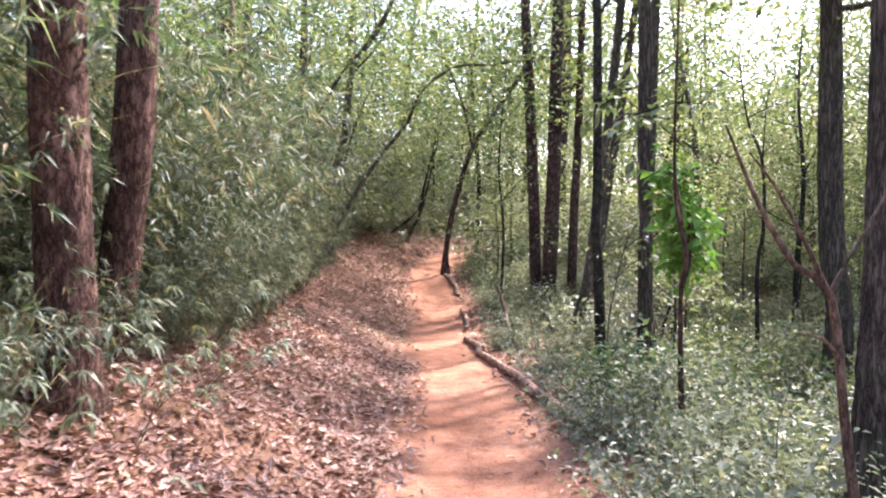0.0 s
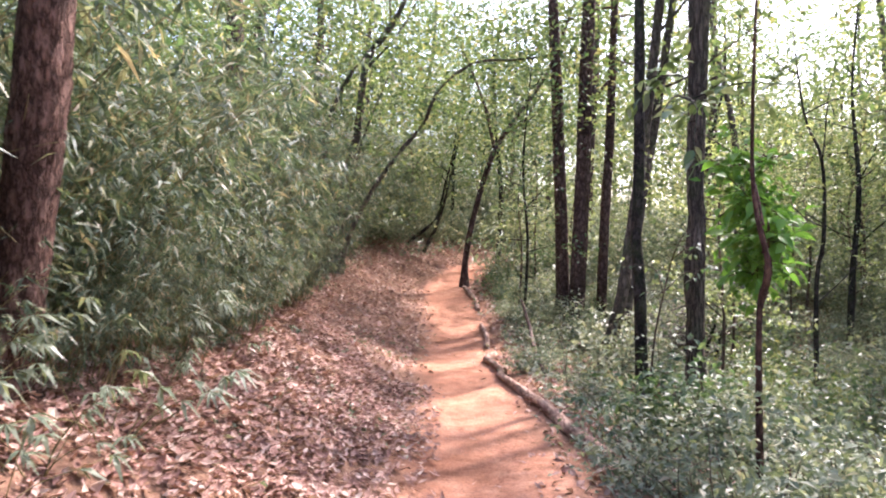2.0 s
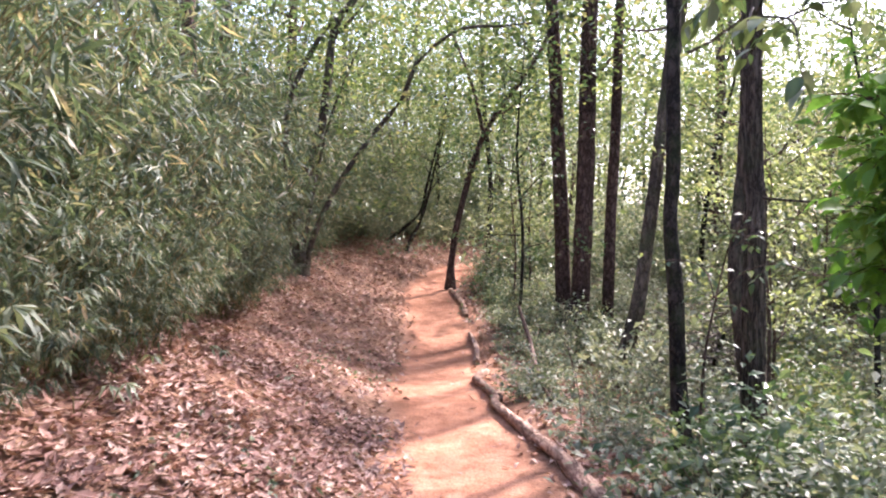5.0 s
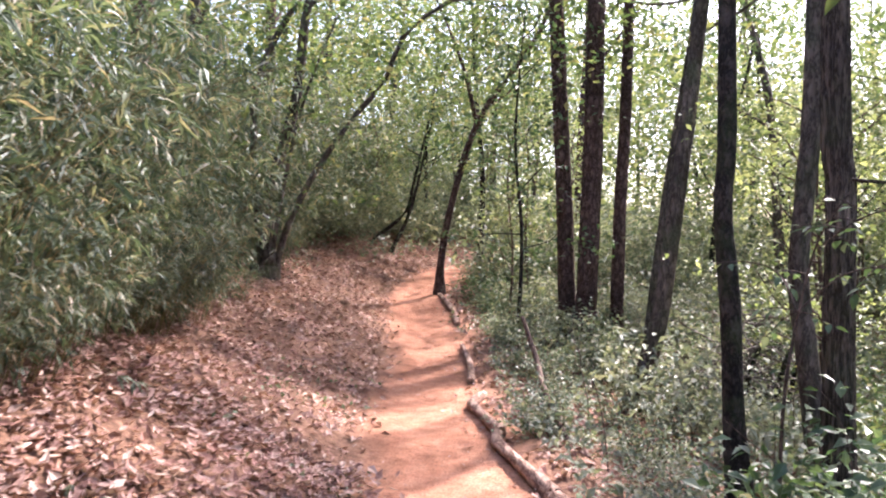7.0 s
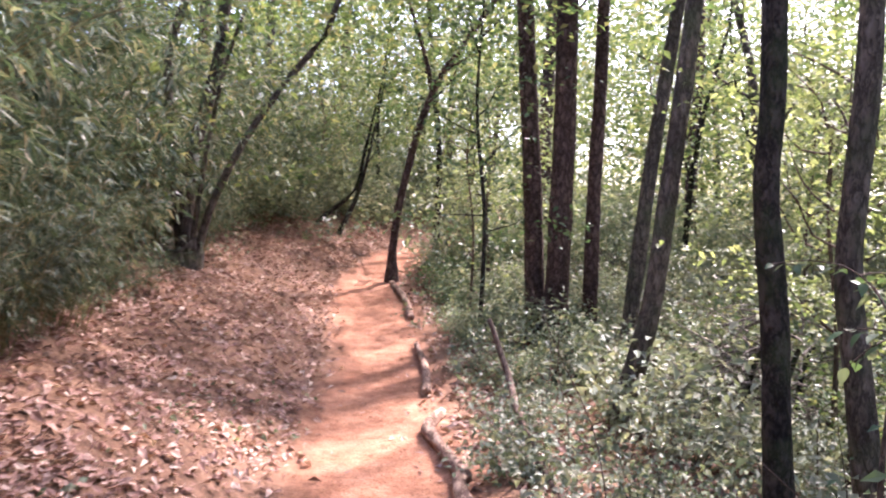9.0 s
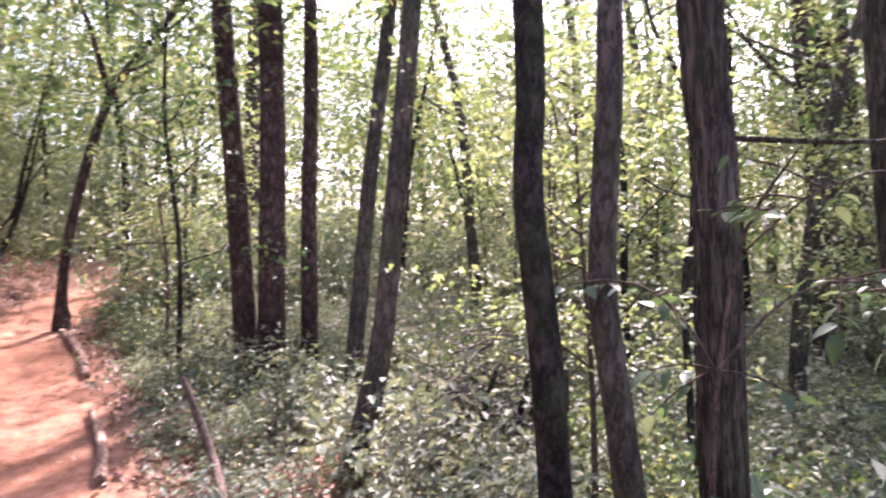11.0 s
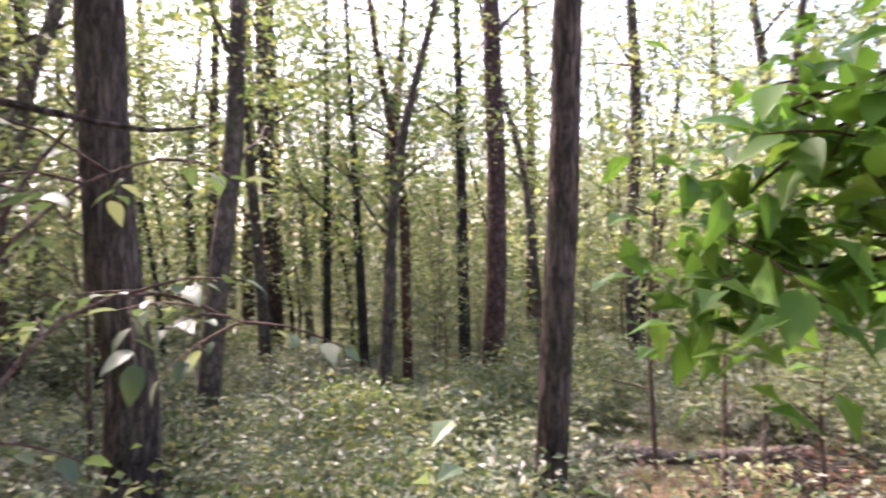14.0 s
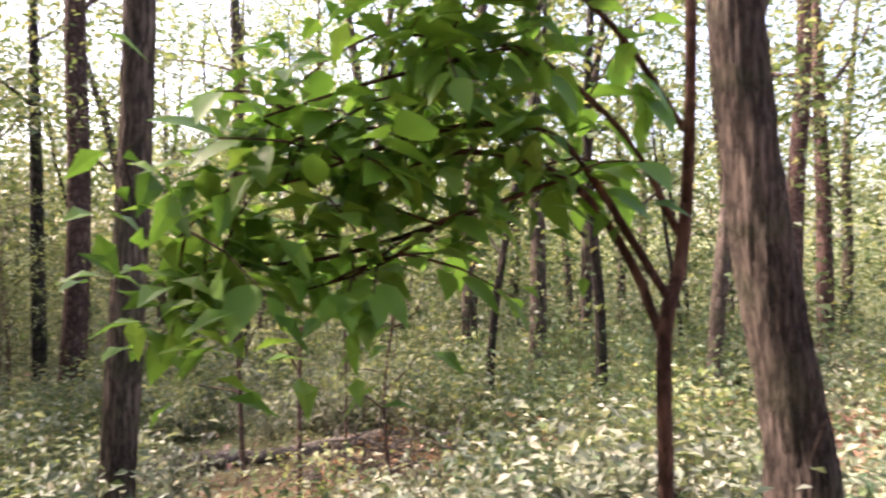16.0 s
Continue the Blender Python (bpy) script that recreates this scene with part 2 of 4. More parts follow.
# ---- leaves ----
def unit(v):
    return v / np.maximum(np.linalg.norm(v, axis=-1, keepdims=True), 1e-9)


def leaf_mesh(name, base, axis, up, length, width, material, fine=True, droop=0.15, wide_at=0.4):
    """Many leaves: base points, the ways they point, their upper sides, lengths, widths. Fine ones are folded along the rib and droop at the tip."""
    base, axis = np.asarray(base, float), unit(np.asarray(axis, float))
    side = unit(np.cross(axis, up)); nor = np.cross(side, axis)
    L, W = np.asarray(length)[:, None], np.asarray(width)[:, None] / 2
    n = len(base); o = np.arange(n)[:, None]
    if fine:
        v = np.stack([base,
                      base + axis * L * wide_at + side * W + nor * W * 0.35 - nor * L * droop * 0.1,
                      base + axis * L * (wide_at + 0.08) - nor * L * droop * 0.15,
                      base + axis * L * wide_at - side * W + nor * W * 0.35 - nor * L * droop * 0.1,
                      base + axis * L - nor * L * droop], 1)
        f = np.array([[0, 1, 2], [0, 2, 3], [1, 4, 2], [2, 4, 3]])
        k = 5
    else:
        v = np.stack([base, base + axis * L * 0.45 + side * W + nor * W * 0.3, base + axis * L - nor * L * droop,
                      base + axis * L * 0.45 - side * W + nor * W * 0.3], 1)
        f = np.array([[0, 1, 2], [0, 2, 3]])
        k = 4
    faces = (o[:, :, None] * k + f[None]).reshape(-1, 3)
    return mesh_from(name, v.reshape(-1, 3), faces, material, smooth=False)


def scatter(n, sd):
    v = rng.normal(size=(n, 3)); return unit(v) * sd


# ---- trunks and limbs ----
def curve_points(ctrl, step):
    c = np.asarray(ctrl, float)
    p = np.vstack([2 * c[0] - c[1], c, 2 * c[-1] - c[-2]])
    out = []
    for i in range(1, len(p) - 2):
        n = max(2, int(np.linalg.norm(p[i + 1, :3] - p[i, :3]) / step))
        t = np.linspace(0, 1, n, endpoint=False)[:, None]
        a, b, d, e = p[i - 1], p[i], p[i + 1], p[i + 2]
        out.append(0.5 * (2 * b + (d - a) * t + (2 * a - 5 * b + 4 * d - e) * t ** 2 + (3 * b - a - 3 * d + e) * t ** 3))
    return np.vstack(out + [c[-1:]])


def tube(ctrl, seg=10, step=0.25, ridge=0.0, ridges=14, knots=0.03, seed=0):
    """Vertices and faces of a tapering limb through (x, y, z, radius) points, with bark ridges and swellings."""
    q = curve_points(ctrl, step)
    P, r = q[:, :3], np.maximum(q[:, 3], 0.0015)
    tan = unit(np.gradient(P, axis=0))
    ref = np.where(np.abs(tan[:, 2:3]) > 0.8, [[1.0, 0, 0]], [[0, 0, 1.0]])
    a = unit(np.cross(tan, ref)); b = np.cross(tan, a)
    rr = np.random.default_rng(seed)
    th = np.linspace(0, 2 * math.pi, seg, endpoint=False)
    s = np.concatenate([[0], np.cumsum(np.linalg.norm(np.diff(P, axis=0), axis=1))])[:, None]
    f = 1 + knots * np.sin(s * 2.3 + rr.uniform(0, 6) + th) + knots * 0.7 * np.sin(s * 5.1 + 2 * th + rr.uniform(0, 6))
    if ridge:
        tw = th + 0.12 * np.sin(s * 3 + rr.uniform(0, 6)) + 0.05 * np.sin(s * 11 + 3 * th)
        f += ridge * np.abs(np.sin(tw * ridges / 2 + 0.6 * np.sin(s * 7 + 4 * th))) + ridge * 0.22 * np.sin(s * 17 + 5 * th + 4 * np.sin(3 * th + s))
        f += rr.normal(size=f.shape) * ridge * 0.25
    rad = (r[:, None] * f)[..., None]
    V = P[:, None] + rad * (np.cos(th)[None, :, None] * a[:, None] + np.sin(th)[None, :, None] * b[:, None])
    n = len(P); i = np.arange(n * seg).reshape(n, seg); j = np.roll(i, -1, 1)
    F = np.stack([i[:-1], j[:-1], j[1:], i[1:]], -1).reshape(-1, 4)
    return V.reshape(-1, 3), F


def tube_mesh(name, ctrl, material, **kw):
    v, f = tube(ctrl, **kw)
    return mesh_from(name, v, f, material)


def tubes_mesh(name, many, material, **kw):
    vs, fs, o = [], [], 0
    for i, c in enumerate(many):
        v, f = tube(c, seed=i, **kw)
        vs.append(v); fs.append(f + o); o += len(v)
    return mesh_from(name, np.vstack(vs), np.vstack(fs), material)


def grow_limb(p, way, length, r, bend=0.25, n=4, rise=0.15):
    pts = [(*p, r)]
    w = np.array(way, float); p = np.array(p, float)
    for i in range(n):
        w = unit(w + rng.normal(size=3) * bend + [0, 0, rise])
        p = p + w * length / n
        pts.append((*p, r * (1 - (i + 1) / (n + 0.4))))
    return pts


def crown_leaves(name, limbs, count, size, material, spread_r=0.55, fine=False, flat=0.6, lo=0.3):
    """Leaves in sprays round the outer lengths of the limbs."""
    sprays = []
    for L in limbs:
        q = curve_points(L, 0.25)[:, :3]
        sprays.append(q[int(len(q) * lo):])
    pts = np.vstack(sprays)
    centres = pts[rng.integers(len(pts), size=max(6, count // 14))] + rng.normal(size=(max(6, count // 14), 3)) * [spread_r, spread_r, spread_r * flat]
    c = centres[rng.integers(len(centres), size=count)]
    base = c + rng.normal(size=(count, 3)) * [size * 2.0, size * 2.0, size * 1.0]
    ax = rng.normal(size=(count, 3)) * [1, 1, 0.45] + [0, 0, -0.2]
    up = rng.normal(size=(count, 3)) * 0.45 + [0, 0, 1]
    ln = size * rng.uniform(0.6, 1.35, count)
    return leaf_mesh(name, base, ax, up, ln, ln * 0.52, material, fine)


def tree(name, label, trunk, bark, leaf, limbs=6, limb_from=4.0, limb_len=2.6, count=4500, size=0.13, seg=14, ridge=0.0, ridges=14,
         step=0.25, category="tree", group="", extra=(), limb_r=0.4, flat=0.6, flare=0.45, fine=False, out_r=0.6, bare_extra=False):
    """A tree with a trunk through (x, y, z, radius) points, limbs of its own growth and extra ones, and a crown."""
    (bx, by, bz, br) = trunk[0]
    root = new(name)
    root.location = (bx, by, bz)
    loc = [(x - bx, y - by, z - bz, r) for x, y, z, r in trunk]
    h0 = loc[1][2]
    foot = [(0, 0, -0.25, br * (1 + flare)), (0, 0, 0.03, br * (1 + flare * 0.6)), (loc[1][0] * 0.2 / max(h0, 0.3), loc[1][1] * 0.2 / max(h0, 0.3), 0.22, br * 1.06)]
    part("trunk", tube_mesh("trunk", foot + loc[1:], bark, seg=seg, ridge=ridge, ridges=ridges, step=step, seed=int(abs(bx * 91 + by * 37))), root)
    q = curve_points(loc, 0.2)
    high = q[q[:, 2] > limb_from]
    made = [[(x - bx, y - by, z - bz, r) for x, y, z, r in e] for e in extra]
    for i in range(limbs):
        if not len(high):
            break
        s = high[int((i + rng.uniform(0, 0.9)) / limbs * (len(high) - 1))]
        a = i * 2.4 + rng.uniform(-0.5, 0.5)
        made.append(grow_limb(s[:3], (math.cos(a), math.sin(a), rng.uniform(0.3, 0.9)), limb_len * rng.uniform(0.7, 1.2), max(s[3] * limb_r, 0.012)))
    for L in made:
        part("limb", tube_mesh("limb", L, bark, seg=7, step=0.3), root)
    if count and made:
        part("crown", crown_leaves("crown", made[len(extra):] if bare_extra else made, count, size, leaf, out_r, fine, flat), root, "", "stuff")
    return tagged(root, label, category, group)


def copies(proto, spots, group=""):
    """Copies of a thing at (x, y, turn, scale) on the ground."""
    out = []
    for x, y, a, s in spots:
        out.append(copy_thing(proto, pose(x, y, ground_z(x, y), 0, 0, math.degrees(a)) @ Matrix.Diagonal((s, s, s, 1))))
    return out


# ---- the trees beside the path ----
def on_land(pts):
    """Puts the first point of a trunk on the ground."""
    (x, y, z, r), rest = pts[0], pts[1:]
    return [(x, y, ground_z(x, y), r)] + rest


tree("cedar_tree", "tall cedar with furrowed red-brown bark among bamboo", on_land([(-1.78, 3.34, 0, 0.125), (-1.8, 3.34, 1.78, 0.12), (-1.82, 3.34, 2.6, 0.117), (-1.86, 3.36, 6, 0.1), (-1.9, 3.4, 11, 0.06)]),
     CEDAR, DEEP, 7, 4.5, 2.2, 1400, 0.12, seg=56, ridge=0.09, ridges=26, step=0.035, group="cedars in the bamboo")
tree("cedar_tree", "slimmer cedar with furrowed bark and climbing leaves", on_land([(-2.0, 4.2, 0, 0.115), (-1.85, 4.2, 1.86, 0.11), (-1.79, 4.2, 2.88, 0.105), (-1.7, 4.25, 6, 0.09), (-1.6, 4.3, 10, 0.05)]),
     CEDAR, DEEP, 6, 4.2, 2.0, 1200, 0.12, seg=48, ridge=0.09, ridges=24, step=0.04, group="cedars in the bamboo")
tree("pine_tree", "straight dark reddish pine trunk of a close pair", on_land([(2.29, 14.72, 0, 0.15), (2.39, 14.69, 2.03, 0.14), (2.43, 14.67, 4.04, 0.13), (2.5, 14.6, 8, 0.1), (2.5, 14.6, 13, 0.05)]),
     PINE, DEEP, 6, 6.5, 2.4, 1280, 0.12, seg=28, ridge=0.07, ridges=16, step=0.08, group="pine pair")
tree("pine_tree", "slimmer dark pine leaning away from its twin", on_land([(2.1, 14.9, 0, 0.125), (2.03, 14.93, 2.05, 0.117), (1.94, 14.96, 4.08, 0.108), (1.75, 15.0, 8, 0.08), (1.6, 15, 12, 0.04)]),
     PINE, DEEP, 6, 6.5, 2.2, 1200, 0.12, seg=26, ridge=0.07, ridges=16, step=0.08, group="pine pair")
tree("pine_tree", "slender dark trunk behind the pine pair", on_land([(2.84, 15.01, 0, 0.1), (2.91, 15, 2.06, 0.09), (2.99, 14.96, 4.18, 0.08), (3.1, 14.9, 10, 0.04)]),
     PINE, CANOPY, 5, 5.5, 2.0, 2200, 0.12, seg=22, ridge=0.06, step=0.1)
tree("leaning_tree", "leaning grey-brown tree with mossy foot on the slope", on_land([(2.3, 11.99, 0, 0.1), (2.54, 11.9, 0.58, 0.088), (2.67, 11.86, 1.63, 0.082), (2.85, 11.79, 3.22, 0.075), (3.1, 11.7, 6, 0.06), (3.4, 11.6, 9.5, 0.03)]),
     GREY, CANOPY, 6, 4.6, 2.4, 700, 0.12, seg=30, ridge=0.05, step=0.06)
tree("leaning_tree", "thin leaning trunk behind the slope's front trees", on_land([(3.16, 14.4, 0, 0.1), (3.41, 14.31, 2.02, 0.088), (3.69, 14.21, 4.02, 0.08), (4.2, 14.1, 8, 0.05)]),
     GREY, CANOPY, 5, 4.6, 2.2, 2200, 0.12, seg=20, ridge=0.04, step=0.1)
tree("dark_tree", "nearly black slightly crooked trunk on the slope", on_land([(2.15, 8.97, 0, 0.082), (2.11, 8.99, 0.16, 0.07), (2.09, 9.0, 0.86, 0.066), (2.06, 9.01, 1.25, 0.062), (2.04, 9.02, 1.61, 0.06), (2.06, 9.01, 2.31, 0.058), (2.02, 9.05, 5, 0.05), (1.8, 9.3, 9, 0.025)]),
     DARK, CANOPY, 6, 4.4, 2.2, 500, 0.12, seg=40, ridge=0.04, ridges=9, step=0.04)
tree("grey_tree", "smooth grey-brown trunk with a bent foot", on_land([(3.0, 9.43, 0, 0.09), (2.92, 9.45, -0.13, 0.083), (2.86, 9.47, 0.49, 0.075), (2.8, 9.49, 1.1, 0.069), (2.84, 9.48, 1.78, 0.068), (2.88, 9.46, 2.52, 0.064), (2.95, 9.4, 6, 0.05), (3.1, 9.3, 10, 0.025)]),
     GREY, CANOPY, 6, 4.6, 2.4, 550, 0.12, seg=40, ridge=0.045, ridges=11, step=0.045)
tree("oak_tree", "oak trunk with deep vertical bark furrows", on_land([(2.56, 8.55, 0, 0.1), (2.56, 8.55, 0.26, 0.088), (2.56, 8.55, 0.89, 0.08), (2.57, 8.55, 1.67, 0.077), (2.54, 8.56, 2.21, 0.076), (2.5, 8.55, 5, 0.065), (2.3, 8.5, 10, 0.03)]),
     OAK, CANOPY, 7, 4.4, 2.5, 650, 0.12, seg=64, ridge=0.11, ridges=20, step=0.03,
     extra=[[(2.56, 8.52, 1.72, 0.012), (2.72, 8.3, 1.68, 0.01), (2.9, 8.12, 1.66, 0.007), (3.05, 7.98, 1.7, 0.003)]], bare_extra=True)
tree("oak_tree", "ivy-specked dark oak trunk further down the slope", on_land([(5.38, 9.4, 0, 0.19), (5.42, 9.34, 0.35, 0.155), (5.35, 9.44, 1.37, 0.15), (5.33, 9.48, 3.06, 0.14), (5.3, 9.5, 7, 0.1), (5.3, 9.6, 12, 0.05)]),
     OAK, CANOPY, 7, 4.6, 2.8, 800, 0.13, seg=56, ridge=0.08, ridges=18, step=0.06)
tree("oak_tree", "stout pale-barked tree with flaking furrowed bark", on_land([(2.6, 4.0, 0, 0.17), (2.64, 4.04, 0.4, 0.135), (2.72, 4.13, 1.13, 0.122), (2.77, 4.2, 1.86, 0.115), (2.81, 4.26, 2.8, 0.11), (3.0, 4.4, 7, 0.1), (3.05, 4.4, 12, 0.05)]),
     OAK, CANOPY, 7, 5.0, 3.0, 1440, 0.13, seg=64, ridge=0.10, ridges=26, step=0.05)
tree("oak_tree", "straight grey-brown trunk rising from low green shrubs", on_land([(6.31, 6.52, 0, 0.14), (6.3, 6.49, -0.66, 0.122), (6.28, 6.38, 1.3, 0.114), (6.27, 6.3, 3.25, 0.104), (6.25, 6.2, 7, 0.08), (6.25, 6.1, 12, 0.04)]),
     OAK, CANOPY, 7, 5.6, 2.8, 1500, 0.13, seg=48, ridge=0.08, ridges=18, step=0.08)
tree("oak_tree", "dark upright trunk in the hollow", on_land([(13.09, 6.58, 0, 0.18), (13.07, 6.43, 1.69, 0.165), (13.07, 6.48, 5.62, 0.14), (13, 6.5, 11, 0.06)]),
     PINE, CANOPY, 6, 6.0, 2.6, 2600, 0.13, seg=26, ridge=0.06, step=0.12)
tree("path_tree", "thin dark tree leaning over the path's bend", on_land([(0.15, 17.5, 0, 0.095), (0.17, 17.5, 1.0, 0.07), (0.34, 17.5, 1.99, 0.065), (0.83, 17.5, 3.61, 0.06), (1.63, 17.5, 4.81, 0.05), (2.12, 17.5, 5.62, 0.04), (2.8, 17.6, 7.5, 0.02)]),
     PINE, CANOPY, 4, 3.4, 2.2, 2200, 0.11, seg=18, ridge=0.04, step=0.12,
     extra=[[(0.84, 17.5, 3.6, 0.05), (0.6, 17.4, 4.6, 0.035), (0.2, 17.3, 5.6, 0.02), (-0.2, 17.2, 6.4, 0.01)]])
tree("path_tree", "thin upright trunk beyond the bend in the path", on_land([(1.14, 21.5, 0, 0.08), (1.21, 21.5, 3.01, 0.066), (1.04, 21.5, 4.99, 0.055), (0.9, 21.6, 8, 0.02)]),
     DARK, CANOPY, 5, 3.0, 2.0, 2200, 0.11, seg=12)
tree("arching_tree", "several-stemmed tree arching over the path from a dark stump", on_land([(-2.4, 14.56, 0, 0.2), (-2.36, 14.56, 1.0, 0.15), (-2.36, 14.56, 1.99, 0.085), (-1.97, 14.56, 3.46, 0.075), (-1.78, 14.56, 4.92, 0.06), (-1.29, 14.5, 5.6, 0.05), (-0.6, 14.4, 7, 0.025)]),
     GREY, CANOPY, 4, 3.6, 2.4, 4200, 0.11, seg=20, ridge=0.05, step=0.1, flare=0.15,
     extra=[[(-2.3, 14.5, 0.7, 0.055), (-2.1, 14.5, 1.5, 0.05), (-1.67, 14.5, 2.39, 0.046), (-1.09, 14.5, 3.22, 0.042), (-0.64, 14.5, 3.76, 0.04), (-0.41, 14.5, 4.35, 0.036), (0.27, 14.5, 4.89, 0.03), (0.96, 14.5, 4.94, 0.024), (1.84, 14.5, 5.05, 0.012)],
            [(-2.42, 14.6, 0.6, 0.07), (-2.57, 14.6, 2.48, 0.058), (-2.56, 14.6, 3.65, 0.052), (-2.07, 14.6, 4.73, 0.042), (-1.59, 14.6, 5.31, 0.03), (-1.0, 14.6, 6.2, 0.015)],
            [(-2.35, 14.5, 0.8, 0.04), (-2.1, 14.4, 2.2, 0.03), (-1.8, 14.3, 3.4, 0.022), (-1.3, 14.2, 4.6, 0.01)]])
for pts in ([(-1.42, 20.5, 0, 0.05), (-0.62, 20.5, 2.14, 0.04), (-0.43, 20.5, 2.89, 0.035), (0.1, 20.4, 5, 0.012)],
            [(-0.96, 20.5, 0, 0.05), (-0.49, 20.5, 2.27, 0.04), (0.0, 20.6, 4.4, 0.015)]):
    tree("sapling", "thin slanting sapling on the bank at the bend", on_land(pts), DARK, CANOPY, 4, 1.2, 1.3, 900, 0.1, seg=8, group="slanting saplings")
tree("oak_tree", "dark trunk rising out of the bamboo thicket", on_land([(-4.8, 16.0, 0, 0.22), (-4.8, 16, 3.6, 0.2), (-4.82, 16, 6, 0.18), (-4.9, 16, 12, 0.06)]),
     PINE, CANOPY, 6, 6, 3.0, 3000, 0.13, seg=24, ridge=0.06, step=0.1)
# trunks in the hollow
for k, (lab, bark, pts, frm) in enumerate([
        ("slender red-brown forked trunk in the hollow", REDSTEM, [(12.89, 8.0, 0, 0.085), (12.9, 8.04, 1.69, 0.08), (12.91, 8.13, 2.83, 0.07), (12.8, 8.5, 5, 0.05), (12.7, 8.8, 8, 0.02)], 1.8),
        ("slender upright trunk in the hollow", OAK, [(14.46, 3.69, 0, 0.14), (14.47, 3.74, 1.29, 0.12), (14.45, 3.61, 3.99, 0.11), (14.4, 3.7, 6.25, 0.09), (14.4, 3.7, 11, 0.03)], 3.5),
        ("slender upright trunk in the hollow", DARK, [(14.98, 6.98, 0, 0.12), (14.98, 7.02, 2.88, 0.1), (15, 7.1, 9, 0.03)], 3.0),
        ("thin dark trunk in the hollow", DARK, [(14.38, 9.67, 0, 0.08), (14.38, 9.63, 1.73, 0.07), (14.4, 9.6, 7, 0.02)], 1.8),
        ("thin leaning trunk in the hollow", DARK, [(13.23, 8.78, 0, 0.09), (13.25, 8.87, 1.21, 0.08), (13.3, 9.1, 7, 0.02)], 2.0),
        ("twin-stemmed grey trunk in the hollow", GREY, [(9.26, 10.28, 0, 0.14), (9.39, 10.08, 1.0, 0.125), (9.51, 9.89, 3.16, 0.11), (9.6, 9.7, 9, 0.04)], 3.0),
        ("grey trunk bending to one side", GREY, [(8.0, 12.27, 0, 0.105), (8.08, 12.15, 0.71, 0.095), (8.31, 11.79, 3.01, 0.085), (8.5, 11.48, 4.29, 0.07), (8.8, 11, 8, 0.03)], 3.0),
        ("thin crooked dark sapling on the slope", DARK, [(5.15, 11.16, 0, 0.035), (5.14, 11.19, 0.94, 0.03), (5.19, 11.11, 1.52, 0.028), (5.17, 11.14, 2.63, 0.022), (5.02, 11.37, 3.35, 0.016), (4.9, 11.5, 4.6, 0.006)], 1.2)]):
    tree("hollow_tree" if k < 7 else "sapling", lab, on_land(pts), bark, CANOPY, 5, frm, 1.9, 1500 if k < 7 else 250, 0.11, seg=16, ridge=0.04, step=0.15, group="trees in the hollow")


# ---- the woods all round ----
def wood_proto(kind, x, y):
    h = (11, 9, 12.5, 7)[kind]
    a = rng.uniform(0, 6.28)
    lean = (0.5, 1.2, 0.3, 0.9)[kind]
    z = ground_z(x, y)
    r = (0.14, 0.1, 0.17, 0.065)[kind]
    pts = [(x, y, z, r), (x + lean * 0.1 * math.cos(a), y + lean * 0.1 * math.sin(a), z + h * 0.2, r * 0.88),
           (x + lean * 0.35 * math.cos(a) + 0.1, y + lean * 0.35 * math.sin(a), z + h * 0.45, r * 0.72),
           (x + lean * 0.8 * math.cos(a), y + lean * 0.8 * math.sin(a) + 0.15, z + h * 0.75, r * 0.4), (x + lean * math.cos(a), y + lean * math.sin(a), z + h, 0.02)]
    return tree("woodland_tree", ("tall woodland tree with a straight brown trunk", "slim leaning woodland tree", "dark-trunked tall woodland tree", "young slender woodland tree with low boughs")[kind],
                pts, (OAK, GREY, PINE, DARK)[kind], CANOPY, (8, 7, 8, 8)[kind], (3.2, 2.2, 4.0, 1.5)[kind], (2.8, 2.3, 2.8, 1.7)[kind],
                (2100, 2000, 2100, 1700)[kind], (0.125, 0.12, 0.125, 0.1)[kind], seg=12, ridge=0.05, step=0.3, group="woodland trees")


taken = [(-1.8, 3.3), (-1.9, 4.2), (2.3, 14.7), (2.1, 14.9), (2.8, 15), (2.3, 12), (3.2, 14.4), (2.1, 9), (2.9, 9.5), (2.6, 8.6), (5.4, 9.4), (2.6, 4.2), (2.0, 5.6), (6.3, 6.5), (13.1, 6.6), (0.15, 17.5),
         (1.1, 21.5), (-2.4, 14.6), (-4.8, 16), (12.9, 8), (14.5, 3.7), (15, 7), (14.4, 9.7), (13.2, 8.8), (9.3, 10.3), (8, 12.3), (3.7, 3.7)]


def free_spots(n, box, gap, ok, tries=6000):
    out = []
    for _ in range(tries):
        if len(out) >= n:
            break
        x, y = rng.uniform(box[0], box[1]), rng.uniform(box[2], box[3])
        if ok(x, y) and all((x - a) ** 2 + (y - b) ** 2 > gap * gap for a, b in taken):
            taken.append((x, y)); out.append((x, y, rng.uniform(0, 6.28), rng.uniform(0.8, 1.2)))
    return out


def clear_of_path(x, y, d):
    return abs(x - float(path_x(y))) > d


